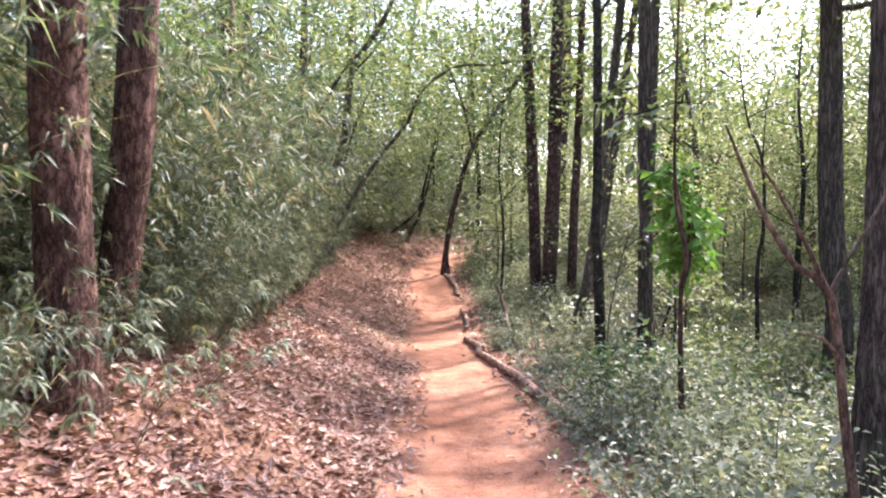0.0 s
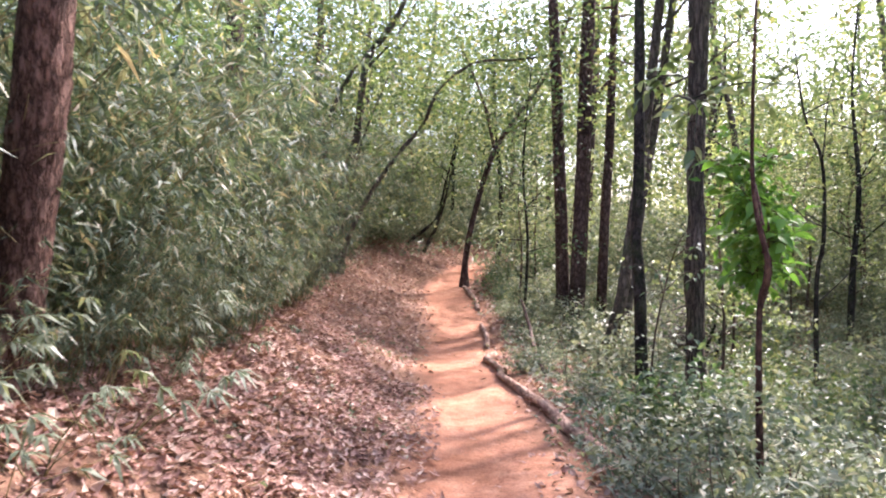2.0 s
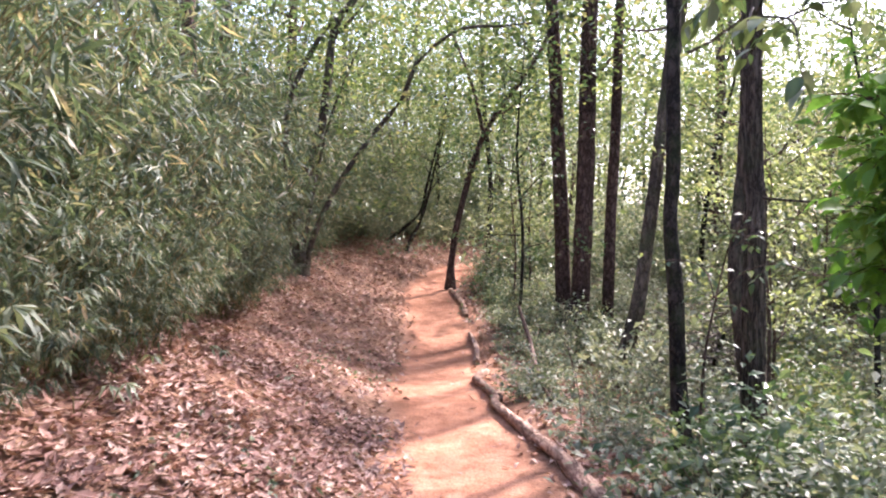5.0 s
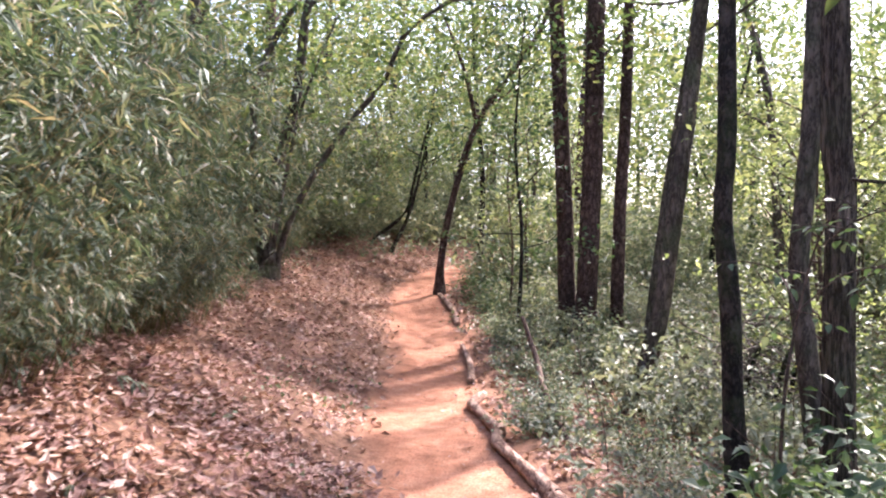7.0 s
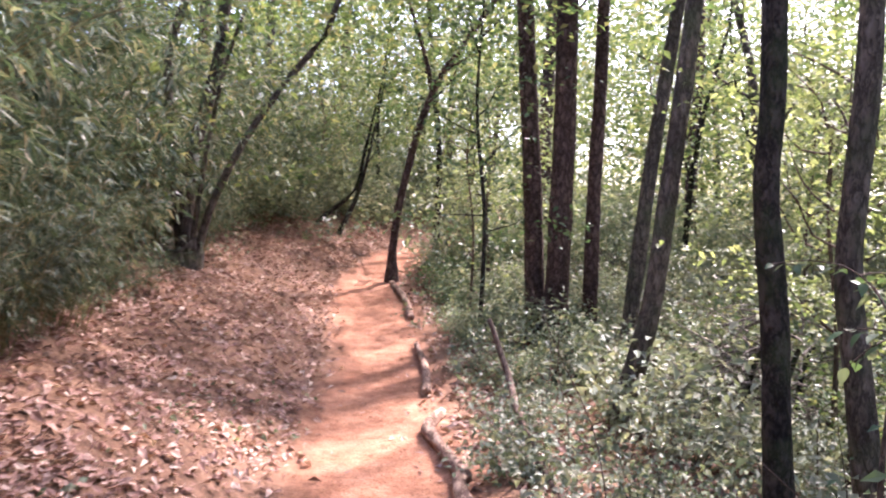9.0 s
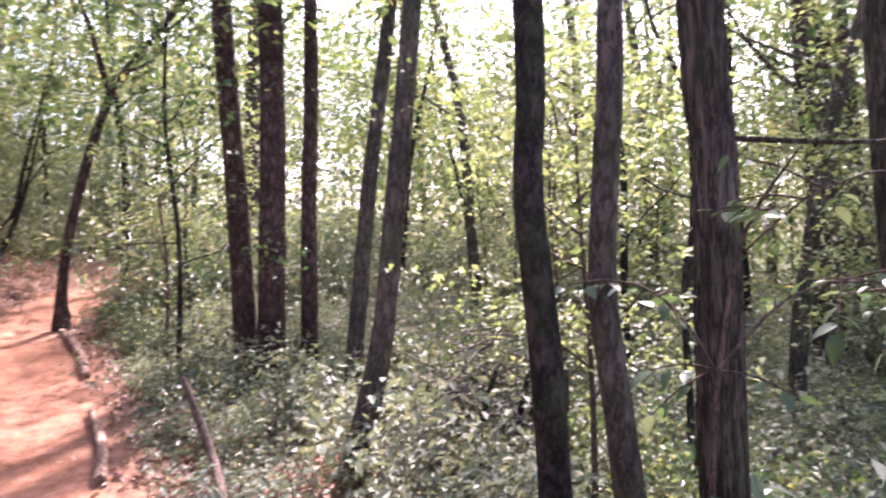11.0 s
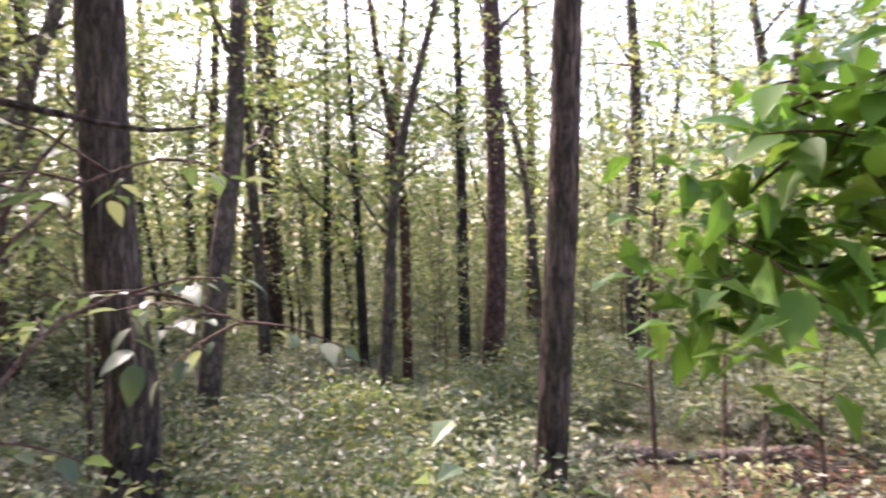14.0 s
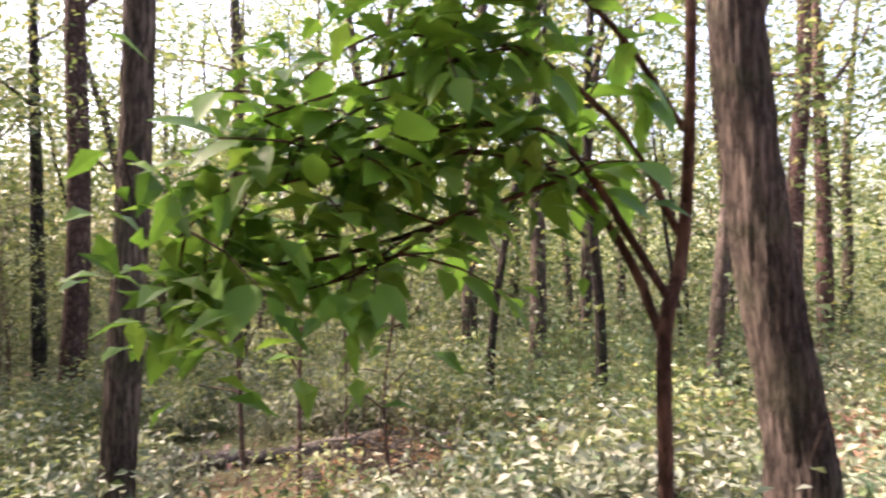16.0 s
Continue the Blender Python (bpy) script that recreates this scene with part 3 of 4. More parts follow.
protos = [wood_proto(0, 11.5, 14.0), wood_proto(1, 6.4, 17.0), wood_proto(2, 17.5, 11.5), wood_proto(3, 7.5, 14.6)]
spots = free_spots(34, (4.5, 22, 13, 34), 1.7, lambda x, y: clear_of_path(x, y, 2.5) and x > 4 + (y - 13) * 0.2)
spots += free_spots(34, (15, 30, -6, 16), 1.8, lambda x, y: True)
spots += free_spots(16, (7, 22, 2, 22), 1.5, lambda x, y: x + y > 17 and abs(y - 7) > 0.5)
spots += free_spots(10, (6, 15, -8, 2.5), 1.9, lambda x, y: y < 3.5 - (x - 6) * 0.15)
spots += free_spots(34, (-13, 6, 22, 42), 1.7, lambda x, y: clear_of_path(x, y, 1.6))
spots += free_spots(16, (-14, -5, 4, 24), 2.2, lambda x, y: True)
spots += free_spots(14, (3.5, 18, -16, -1), 1.9, lambda x, y: True)
spots += free_spots(12, (-12, 10, -14, -3), 2.6, lambda x, y: clear_of_path(x, y, 2.0))
spots += free_spots(26, (28, 50, -15, 45), 3.0, lambda x, y: True)
spots += free_spots(14, (-20, 30, 42, 60), 3.2, lambda x, y: True)
for i, s in enumerate(spots):
    copies(protos[(0, 1, 3, 2, 1, 0, 3)[i % 7]], [s])


# ---- dwarf bamboo ----
def bamboo_clump(x, y, h, n=26, count=1500):
    root = new("bamboo_clump")
    root.location = (x, y, ground_z(x, y))
    stems, B, A = [], [], []
    for _ in range(n):
        a, rad = rng.uniform(0, 6.28), 0.5 * math.sqrt(rng.uniform())
        p = np.array([rad * math.cos(a), rad * math.sin(a), -0.1])
        w = np.array([0.25 * math.cos(a), 0.25 * math.sin(a), 1.0]); L = h * rng.uniform(0.6, 1.1)
        lean = rng.uniform(0.1, 0.5)
        pts = [(*p, 0.006)]
        for k in range(5):
            w = unit(w + np.array([lean * 0.35 * math.cos(a), lean * 0.35 * math.sin(a), -0.12 * k * lean]))
            p = p + w * L / 5
            pts.append((*p, 0.006 - 0.001 * k))
        stems.append(pts)
        q = curve_points(pts, 0.1)[:, :3]
        m = count // n // 6
        for k in rng.integers(int(len(q) * 0.25), len(q), size=m):
            tw = unit(rng.normal(size=3) * [1, 1, 0.4])
            tip = q[k] + tw * rng.uniform(0.08, 0.4)
            for _ in range(6):
                B.append(tip + rng.normal(size=3) * 0.02); A.append(tw + rng.normal(size=3) * 0.55 + [0, 0, -0.35])
    part("undergrowth_cane", tubes_mesh("undergrowth_cane", stems, CULM, seg=4, step=0.35), root, "thin tan bamboo stems", "stuff")
    B, A = np.array(B), np.array(A)
    ln = rng.uniform(0.08, 0.19, len(B))
    part("foliage", leaf_mesh("foliage", B, A, rng.normal(size=B.shape) * 0.5 + [0, 0, 1], ln, ln * 0.15, BAMBOO, True, 0.3, 0.35), root, "", "stuff")
    return tagged(root, "dense clump of dwarf bamboo with narrow green blades", "bamboo", "bamboo thicket")


clumps = [bamboo_clump(-2.9, 6.6, 2.3, 32, 2900), bamboo_clump(-3.1, 9.0, 2.7, 36, 3300), bamboo_clump(-2.6, 5.2, 1.7, 30, 2300)]
bam = []
for y in np.arange(1.4, 24, 0.75):
    for u, prob in ((2.35 + 0.35 * min(1, max(0, y - 6) / 3), 0.85), (3.2, 1), (4.0, 1), (5.2, 0.7)):
        if rng.uniform() < prob:
            x, yy = float(path_x(y)) - u - rng.uniform(-0.2, 0.25), y + rng.uniform(-0.3, 0.3)
            if u < 2.4 and (yy < 5.4 and yy > 2.6):
                x -= 0.45
            if (yy > 2.7 or u > 3.6) and (x + 1.8) ** 2 + (yy - 3.3) ** 2 > 0.6 and (x + 1.9) ** 2 + (yy - 4.2) ** 2 > 0.5 and (x + 2.2) ** 2 + (yy - 13.7) ** 2 > 1.5:
                bam.append((x, yy, rng.uniform(0, 6.28), rng.uniform(0.75, 1.0) * (0.8 if u < 2.75 else 1.2 if u < 3.6 else 1.45)))
for i, s in enumerate(bam):
    copies(clumps[i % 3], [s])

for y in np.arange(2.4, 16, 0.55):
    x = float(path_x(y)) - 2.0 - 0.3 * min(1, max(0, y - 6) / 3) - rng.uniform(0, 0.35)
    if (x + 1.8) ** 2 + (y - 3.35) ** 2 > 0.12 and (x + 2.2) ** 2 + (y - 13.9) ** 2 > 0.8:
        copies(clumps[2], [(x, y + rng.uniform(-0.2, 0.2), rng.uniform(0, 6.28), rng.uniform(0.3, 0.5))])
copies(clumps[0], [(-3.2, 2.8, 1.0, 0.6), (-3.0, 3.7, 2.0, 0.75), (-2.45, 4.9, 3.0, 0.7)])
for y in np.arange(4.7, 11.4, 0.62):
    copies(clumps[1 if y > 7 else 0], [(float(path_x(y)) - 2.05 - rng.uniform(0, 0.3), y, rng.uniform(0, 6.28), rng.uniform(0.36, 0.52))])


def fan_bamboo(x, y, h, culms, blade, label):
    """Arching culms that end in fans of broad pale-edged blades."""
    root = new("broad_bamboo")
    root.location = (x, y, ground_z(x, y))
    shape = leaf_mesh("blade", np.zeros((1, 3)), np.array([[1.0, 0, 0]]), np.array([[0, 0.1, 1.0]]), np.array([1.0]), np.array([0.17]), BAMBOO, True, 0.3, 0.4)
    shape_b = leaf_mesh("blade", np.zeros((1, 3)), np.array([[1.0, 0, 0]]), np.array([[0, -0.2, 1.0]]), np.array([1.0]), np.array([0.2]), SHRUB, True, 0.45, 0.4)
    for i in range(culms):
        a = i * 2.4 + rng.uniform(-0.4, 0.4)
        w = (0.55 * math.cos(a), 0.55 * math.sin(a), 1)
        pts = grow_limb((0.05 * math.cos(a), 0.05 * math.sin(a), -0.05), w, h * rng.uniform(0.6, 1.1), 0.005, 0.2, 4, -0.12)
        part("culm", tube_mesh("culm", pts, CULM, seg=5, step=0.12), root)
        for tip, n in ((pts[-1], 7), (pts[-2], 4)):
            for k in range(n):
                b = a + (k - n / 2) * 0.5 + rng.normal() * 0.15
                d = Vector((math.cos(b), math.sin(b), rng.uniform(-0.6, 0.1))).normalized()
                yv = Vector((0, 0, 1)).cross(d).normalized()
                ob = new("blade", shape if k % 2 else shape_b)
                ob.parent = root
                q = blade * rng.uniform(0.65, 1.15)
                ob.matrix_basis = Matrix.Translation(Vector(tip[:3])) @ Matrix((d, yv, d.cross(yv))).transposed().to_4x4() @ Matrix.Diagonal((q, q, q, 1))
    return tagged(root, label, "bamboo", "broad-leaved bamboo on the bank")


fans = [fan_bamboo(-1.5, 4.15, 0.6, 9, 0.14, "broad-leaved bamboo arching out over the bank"), fan_bamboo(-1.85, 2.85, 0.75, 11, 0.13, "leafy bamboo clump before the cedar's foot")]
copies(fans[0], [(-1.75, 6.4, 1.2, 0.8), (-1.45, 3.2, 2.6, 0.8), (-2.0, 5.0, 0.4, 1.3), (-2.0, 8.3, 3.0, 0.85), (-1.7, 5.3, 4.4, 0.7)])
copies(fans[1], [(-1.95, 3.75, 0.9, 0.9), (-1.55, 3.7, 3.9, 0.75), (-2.3, 3.9, 2.2, 1.2)])


# ---- shrubs ----
def shrub(x, y, h, n, count, size, leafm, label, ratio=0.45, group="undergrowth shrubs", name="shrub"):
    root = new(name)
    root.location = (x, y, ground_z(x, y))
    stems = []
    for i in range(n):
        a = i * 2.4
        stems.append(grow_limb((0.06 * math.cos(a), 0.06 * math.sin(a), -0.05), (0.5 * math.cos(a), 0.5 * math.sin(a), 1), h * rng.uniform(0.6, 1.1), 0.008, 0.3, 4, 0.05))
    part("branchwork", tubes_mesh("branchwork", stems, TWIG, seg=5, step=0.15), root, "thin brown stems", "stuff")
    part("foliage", crown_leaves("foliage", stems, count, size, leafm, h * 0.22, h < 0.9, 0.7, 0.25), root, "", "stuff")
    return tagged(root, label, "shrub", group)


low = [shrub(1.7, 6.9, 0.7, 10, 800, 0.075, SHRUB, "low bushy shrub with small grey-green leaves"),
       shrub(2.4, 7.6, 0.85, 11, 900, 0.085, DEEP, "dark evergreen shrub with glossy leaves"),
       shrub(6.5, 8.2, 0.9, 11, 850, 0.095, PALE, "loose grey-green woodland shrub with pale leaves"),
       shrub(7.6, 6.4, 1.05, 11, 900, 0.11, SHRUB, "fresh green leafy shrub in the hollow")]
sp = []
for _ in range(3000):
    x, y = rng.uniform(0.9, 15), rng.uniform(1.5, 24)
    u = x - float(path_x(y))
    if u < 0.95 + 0.2 * rng.uniform() or (x - 0.8) ** 2 + (y - 7.0) ** 2 < 1.3:
        continue
    if 5.5 < x < 9.6 and 2.8 < y < 5.9:
        continue
    if all((x - a) ** 2 + (y - b) ** 2 > (0.36 if u < 4 else 0.62) ** 2 for a, b, *_ in sp):
        sp.append((x, y, rng.uniform(0, 6.28), rng.uniform(0.6, 1.15) * (0.72 if u < 1.6 else 1.0)))
    if len(sp) >= 285:
        break
for i, s in enumerate(sp):
    u = s[0] - float(path_x(s[1]))
    copies(low[(0, 1, 0, 2)[i % 4] if u < 4 else (2, 3, 0, 2)[i % 4]], [s])
# leafy bushes, waist high, along the slope and in the hollow
bush = [shrub(1.95, 5.0, 0.95, 13, 1100, 0.07, SHRUB, "waist-high bush of small grey-green leaves beside the path", group="leafy bushes", name="leafy_bush"),
        shrub(9.6, 8.6, 1.15, 13, 1400, 0.095, CANOPY, "fresh mid-green leafy bush in the hollow", group="leafy bushes", name="leafy_bush")]
copies(bush[0], [(1.6, 4.1, 1.0, 0.75), (2.3, 4.9, 2.0, 0.9), (1.75, 5.9, 3.0, 0.7), (2.7, 5.4, 0.3, 1.0), (3.3, 6.2, 4.0, 0.8), (1.7, 9.6, 5.0, 0.7), (1.45, 12.6, 1.7, 0.8),
                 (1.3, 14.6, 2.9, 0.85), (1.9, 13.3, 4.1, 0.8), (1.6, 16.6, 3.3, 1.0), (-2.3, 3.05, 2.2, 0.7), (2.0, 3.2, 5.2, 0.75), (2.9, 3.1, 0.8, 1.0), (4.3, 4.4, 2.4, 0.7), (3.3, 4.6, 1.4, 0.7)])
for i, s in enumerate(free_spots(75, (4.2, 16, 0, 15), 0.95, lambda x, y: not (5.5 < x < 9.6 and 2.8 < y < 5.9), 9000)):
    copies(bush[(1, 1, 0)[i % 3]], [s[:3] + (s[3] * 0.85,)])
for i, s in enumerate(free_spots(46, (2.6, 14, -7, 4.6), 0.85, lambda x, y: not (5.6 < x < 9.4 and 2.7 < y < 5) and x + 1.2 * y > -1, 9000)):
    copies((bush[0], low[1], bush[1], low[3])[i % 4], [s[:3] + (s[3] * 0.85,)])
# bushes at the bend, on the bank and far in the hollow
big_bush = shrub(-2.9, 18.0, 2.0, 14, 1500, 0.12, SHRUB, "tall green bush closing the bend of the path", group="tall bushes", name="tall_bush")
for y in np.arange(15.5, 25, 0.8):
    x = float(path_x(y)) - 2.4 - rng.uniform(0, 0.6)
    copies(big_bush, [(x, y, rng.uniform(0, 6.28), rng.uniform(0.5, 0.85))])
for y in np.arange(19.2, 27, 0.6):
    copies(big_bush, [(float(path_x(y)) - 1.75 - rng.uniform(0, 0.5), y, rng.uniform(0, 6.28), rng.uniform(0.4, 0.65))])
for x in np.arange(-3.5, 7.5, 0.85):
    copies(big_bush, [(x, 27.0 + 0.5 * math.sin(3 * x) - 0.25 * abs(x - 1), rng.uniform(0, 6.28), rng.uniform(0.7, 1.2))])
for s in free_spots(46, (-9, 16, 18.5, 34), 1.0, lambda x, y: clear_of_path(x, y, 1.7)):
    copies(big_bush, [s])
for s in free_spots(40, (14, 30, -8, 20), 1.2, lambda x, y: True):
    copies(big_bush, [s[:3] + (s[3] * 0.75,)])
for s in free_spots(14, (-9, -3.2, 2, 18), 1.2, lambda x, y: True):
    if s[1] > 5 and s[0] < -3.9:
        copies(big_bush, [s])


# ---- understorey saplings with tiers of light leaves ----
def understorey(x, y, h, label):
    z = ground_z(x, y)
    return tree("understorey_sapling", label, [(x, y, z, 0.025), (x + 0.05, y + 0.03, z + h * 0.35, 0.021), (x - 0.08, y, z + h * 0.7, 0.014), (x + 0.05, y + 0.1, z + h, 0.004)],
                TWIG, BRIGHTER, 12, 0.8, 1.1, 1500, 0.075, seg=8, step=0.2, flat=0.25, fine=True, group="understorey saplings", flare=0.2, out_r=0.3)


und = [understorey(4.1, 11.6, 3.4, "thin sapling with flat tiers of light green leaves"), understorey(6.9, 10.4, 4.2, "taller thin sapling with yellow-green tiers of leaves")]
us = [(1.75, 7.6), (2.9, 5.9), (3.6, 10.6), (1.3, 15.8), (1.9, 18.2)] 
us = [(x, y, rng.uniform(0, 6.28), rng.uniform(0.8, 1.15)) for x, y in us if (x - 0.8) ** 2 + (y - 7) ** 2 > 6.5]
us += free_spots(44, (6.5, 17, 1.5, 18), 1.05, lambda x, y: abs(y - (7.2 - (x - 0.8) * 0.13)) > 0.9)
us += free_spots(10, (-4, 5, 19, 27), 1.0, lambda x, y: clear_of_path(x, y, 1.2))
for i, s in enumerate(us):
    copies(und[i % 2], [s])


# ---- big-leaved sapling by the path's edge ----
def big_leaf_mesh(name, material):
    """One ovate leaf, folded along its rib, with a drooping tip, 1 long."""
    rows = [(0, 0), (0.12, 0.17), (0.3, 0.27), (0.5, 0.26), (0.7, 0.18), (0.88, 0.07), (1, 0)]
    co, fa = [], []
    for s, w in rows:
        d = -0.22 * s * s
        co += [(s, w, d + w * 0.28), (s, 0, d), (s, -w, d + w * 0.28)]
    for i in range(len(rows) - 1):
        a = 3 * i
        fa += [(a, a + 1, a + 4, a + 3), (a + 1, a + 2, a + 5, a + 4)]
    return mesh_from(name, np.array(co), fa, material)


def leafy_sapling(name, label, stem, boughs, n_leaves, size, bark, materials, stem_seg=16, sprd=0.26, far_from=0.3, mass=0):
    bx, by, bz, _ = stem[0]
    root = new(name)
    root.location = (bx, by, bz)
    sh = lambda L: [(x - bx, y - by, z - bz, r) for x, y, z, r in L]
    part("stem", tube_mesh("stem", sh(stem), bark, seg=stem_seg, step=0.06, ridge=0.03, knots=0.05), root)
    twigs = []
    for L in boughs:
        part("bough", tube_mesh("bough", sh(L), bark, seg=8, step=0.08, knots=0.06), root)
        q = curve_points(sh(L), 0.06)
        q = q[int(len(q) * far_from):]
        for k in range(int(n_leaves / len(boughs) / 5)):
            s = q[rng.integers(len(q))]
            w = unit(rng.normal(size=3) * [1, 1, 0.45] + [0, 0, -0.05])
            e = s[:3] + w * rng.uniform(0.4, 1.0) * sprd * 2
            twigs.append([(*s[:3], 0.004), (*(s[:3] * 0.5 + e * 0.5 + [0, 0, 0.02]), 0.003), (*e, 0.002)])
    part("branchwork", tubes_mesh("branchwork", twigs, bark, seg=4, step=0.1), root, "", "stuff")
    shapes = [big_leaf_mesh("leaf", m) for m in materials]
    c = 0
    for tw in twigs:
        a, e = np.array(tw[0][:3]), np.array(tw[2][:3])
        w = unit(e - a)
        for k in range(5):
            if c >= n_leaves:
                break
            p = a + (e - a) * (0.35 + 0.16 * k)
            side = unit(np.cross(w, [0, 0, 1])) * (1 if k % 2 else -1)
            d = unit(w * 0.6 + side * (0.9 if k < 4 else 0.1) + rng.normal(size=3) * 0.25 + [0, 0, -0.25])
            ob = new("leaf", shapes[c % len(shapes)])
            ob.parent = root
            x = Vector(d); z = Vector((0, 0, 1)) + Vector(rng.normal(size=3) * 0.3)
            yv = z.cross(x).normalized(); z = x.cross(yv)
            s = size * rng.uniform(0.6, 1.25)
            ob.matrix_basis = Matrix.Translation(p) @ Matrix((x, yv, z)).transposed().to_4x4() @ Matrix.Diagonal((s, s, s, 1))
            c += 1
    if mass:
        q = np.vstack([curve_points(sh(L), 0.06)[:, :3][int(8):] for L in boughs])
        B = q[rng.integers(len(q), size=mass)] + rng.normal(size=(mass, 3)) * [0.1, 0.1, 0.12]
        ln = size * rng.uniform(0.5, 1.05, mass)
        part("leaf_mass", leaf_mesh("leaf_mass", B, rng.normal(size=(mass, 3)) * [1, 1, 0.4] + [0, 0, -0.3], rng.normal(size=(mass, 3)) * 0.35 + [0, 0, 1], ln, ln * 0.5, materials[0], True, 0.25), root, "", "stuff")
    return tagged(root, label, "sapling")


leafy_sapling("big_leaved_sapling", "spreading sapling with large bright green ovate leaves",
              [(2.01, 5.58, ground_z(2.01, 5.58) - 0.1, 0.025), (1.98, 5.58, 0.5, 0.021), (1.98, 5.58, 1.06, 0.018), (1.99, 5.50, 1.30, 0.017), (1.91, 5.56, 1.90, 0.013), (1.93, 5.56, 3.4, 0.006)],
              [[(1.98, 5.575, 1.02, 0.013), (2.06, 5.62, 1.25, 0.012), (2.11, 5.79, 1.46, 0.010), (2.19, 6.05, 1.52, 0.007), (2.25, 6.27, 1.43, 0.003)],
               [(1.985, 5.55, 1.14, 0.011), (2.11, 5.77, 1.53, 0.010), (2.15, 5.92, 1.59, 0.008), (2.20, 6.14, 1.56, 0.007), (2.30, 6.46, 1.43, 0.003)],
               [(2.00, 5.51, 1.32, 0.010), (2.02, 5.67, 1.56, 0.008), (2.08, 5.96, 1.76, 0.006), (2.18, 6.28, 1.77, 0.003)],
               [(1.96, 5.50, 1.55, 0.009), (2.00, 5.73, 1.82, 0.008), (2.05, 6.01, 1.98, 0.005), (2.11, 6.31, 2.01, 0.002)],
               [(2.19, 6.05, 1.52, 0.007), (2.28, 6.35, 1.57, 0.005), (2.35, 6.57, 1.42, 0.004), (2.38, 6.70, 1.28, 0.002)],
               [(2.08, 5.96, 1.76, 0.006), (2.20, 6.24, 1.68, 0.005), (2.31, 6.51, 1.58, 0.003)],
               [(2.20, 6.11, 1.34, 0.006), (2.22, 6.26, 1.24, 0.004), (2.29, 6.49, 1.17, 0.002)],
               [(2.11, 5.79, 1.46, 0.007), (2.20, 6.11, 1.34, 0.006), (2.28, 6.37, 1.26, 0.005), (2.35, 6.60, 1.24, 0.003), (2.37, 6.73, 1.19, 0.002)]],
              320, 0.125, REDSTEM, (BRIGHT, BRIGHT, BRIGHT), sprd=0.17, mass=850)
leafy_sapling("low_twig_plant", "slim plant with pale drooping leaves before the oak",
              [(1.95, 8.05, ground_z(1.95, 8.05) - 0.05, 0.012), (2.0, 8.1, 0.4, 0.01), (2.1, 8.15, 0.9, 0.008), (2.2, 8.12, 1.35, 0.006), (2.3, 8.0, 1.6, 0.003)],
              [[(2.1, 8.15, 0.95, 0.006), (2.3, 8.05, 1.16, 0.005), (2.5, 7.93, 1.2, 0.004), (2.78, 7.82, 1.1, 0.002)],
               [(2.2, 8.12, 1.3, 0.005), (2.35, 8.03, 1.45, 0.004), (2.5, 7.93, 1.52, 0.002)],
               [(2.1, 8.16, 0.95, 0.005), (2.1, 8.3, 1.12, 0.004), (2.05, 8.42, 1.2, 0.002)]],
              130, 0.075, TWIG, (DEEP, SHRUB, DEEP), 8, 0.17, 0.15)

leafy_sapling("overhanging_branch", "leafy dark branch hanging low beside the path",
              [(2.52, 8.5, 2.9, 0.02), (2.3, 8.0, 2.85, 0.017), (2.05, 7.4, 2.75, 0.013), (1.75, 6.7, 2.6, 0.008), (1.55, 6.3, 2.4, 0.004)],
              [[(2.05, 7.4, 2.75, 0.008), (1.9, 6.9, 2.8, 0.006), (1.6, 6.6, 2.75, 0.003)], [(1.95, 7.15, 2.7, 0.008), (1.9, 6.6, 2.5, 0.006), (1.75, 6.2, 2.2, 0.003)],
               [(2.2, 7.8, 2.8, 0.008), (2.5, 7.3, 2.85, 0.006), (2.7, 6.7, 2.7, 0.003)]],
              110, 0.14, DARK, (DEEP, CANOPY, SHRUB), 8, 0.2, 0.1)


tree("curtain_sapling", "slim sapling with curtains of dark leaves beside the pines", on_land([(1.3, 14.6, 0, 0.03), (1.35, 14.6, 1.5, 0.026), (1.25, 14.6, 3.0, 0.02), (1.4, 14.6, 5.0, 0.006)]),
     DARK, DEEP, 12, 1.0, 1.0, 1300, 0.1, seg=10, step=0.15, flat=0.5, fine=True, flare=0.2, out_r=0.3)
tree("bare_shrub", "bare crooked grey-brown shrub before the stout tree", on_land([(1.98, 3.06, 0, 0.026), (1.86, 3.06, 0.6, 0.022), (1.78, 3.06, 1.21, 0.018), (1.62, 3.06, 1.34, 0.014), (1.45, 3.06, 1.62, 0.011), (1.3, 3.06, 1.97, 0.005)]),
     TWIG, CANOPY, 0, 9, 1, 0, seg=10, step=0.08, category="shrub", flare=0.2,
     extra=[[(1.78, 3.06, 1.2, 0.013), (1.65, 3.04, 1.45, 0.01), (1.5, 3.02, 1.7, 0.007), (1.38, 3.0, 1.84, 0.003)], [(1.78, 3.06, 1.22, 0.014), (1.9, 3.1, 1.4, 0.011), (2.0, 3.15, 1.52, 0.008), (2.2, 3.2, 1.85, 0.003)],
            [(1.84, 3.06, 0.9, 0.012), (1.72, 3.0, 1.02, 0.008), (1.58, 2.96, 1.05, 0.003)]])


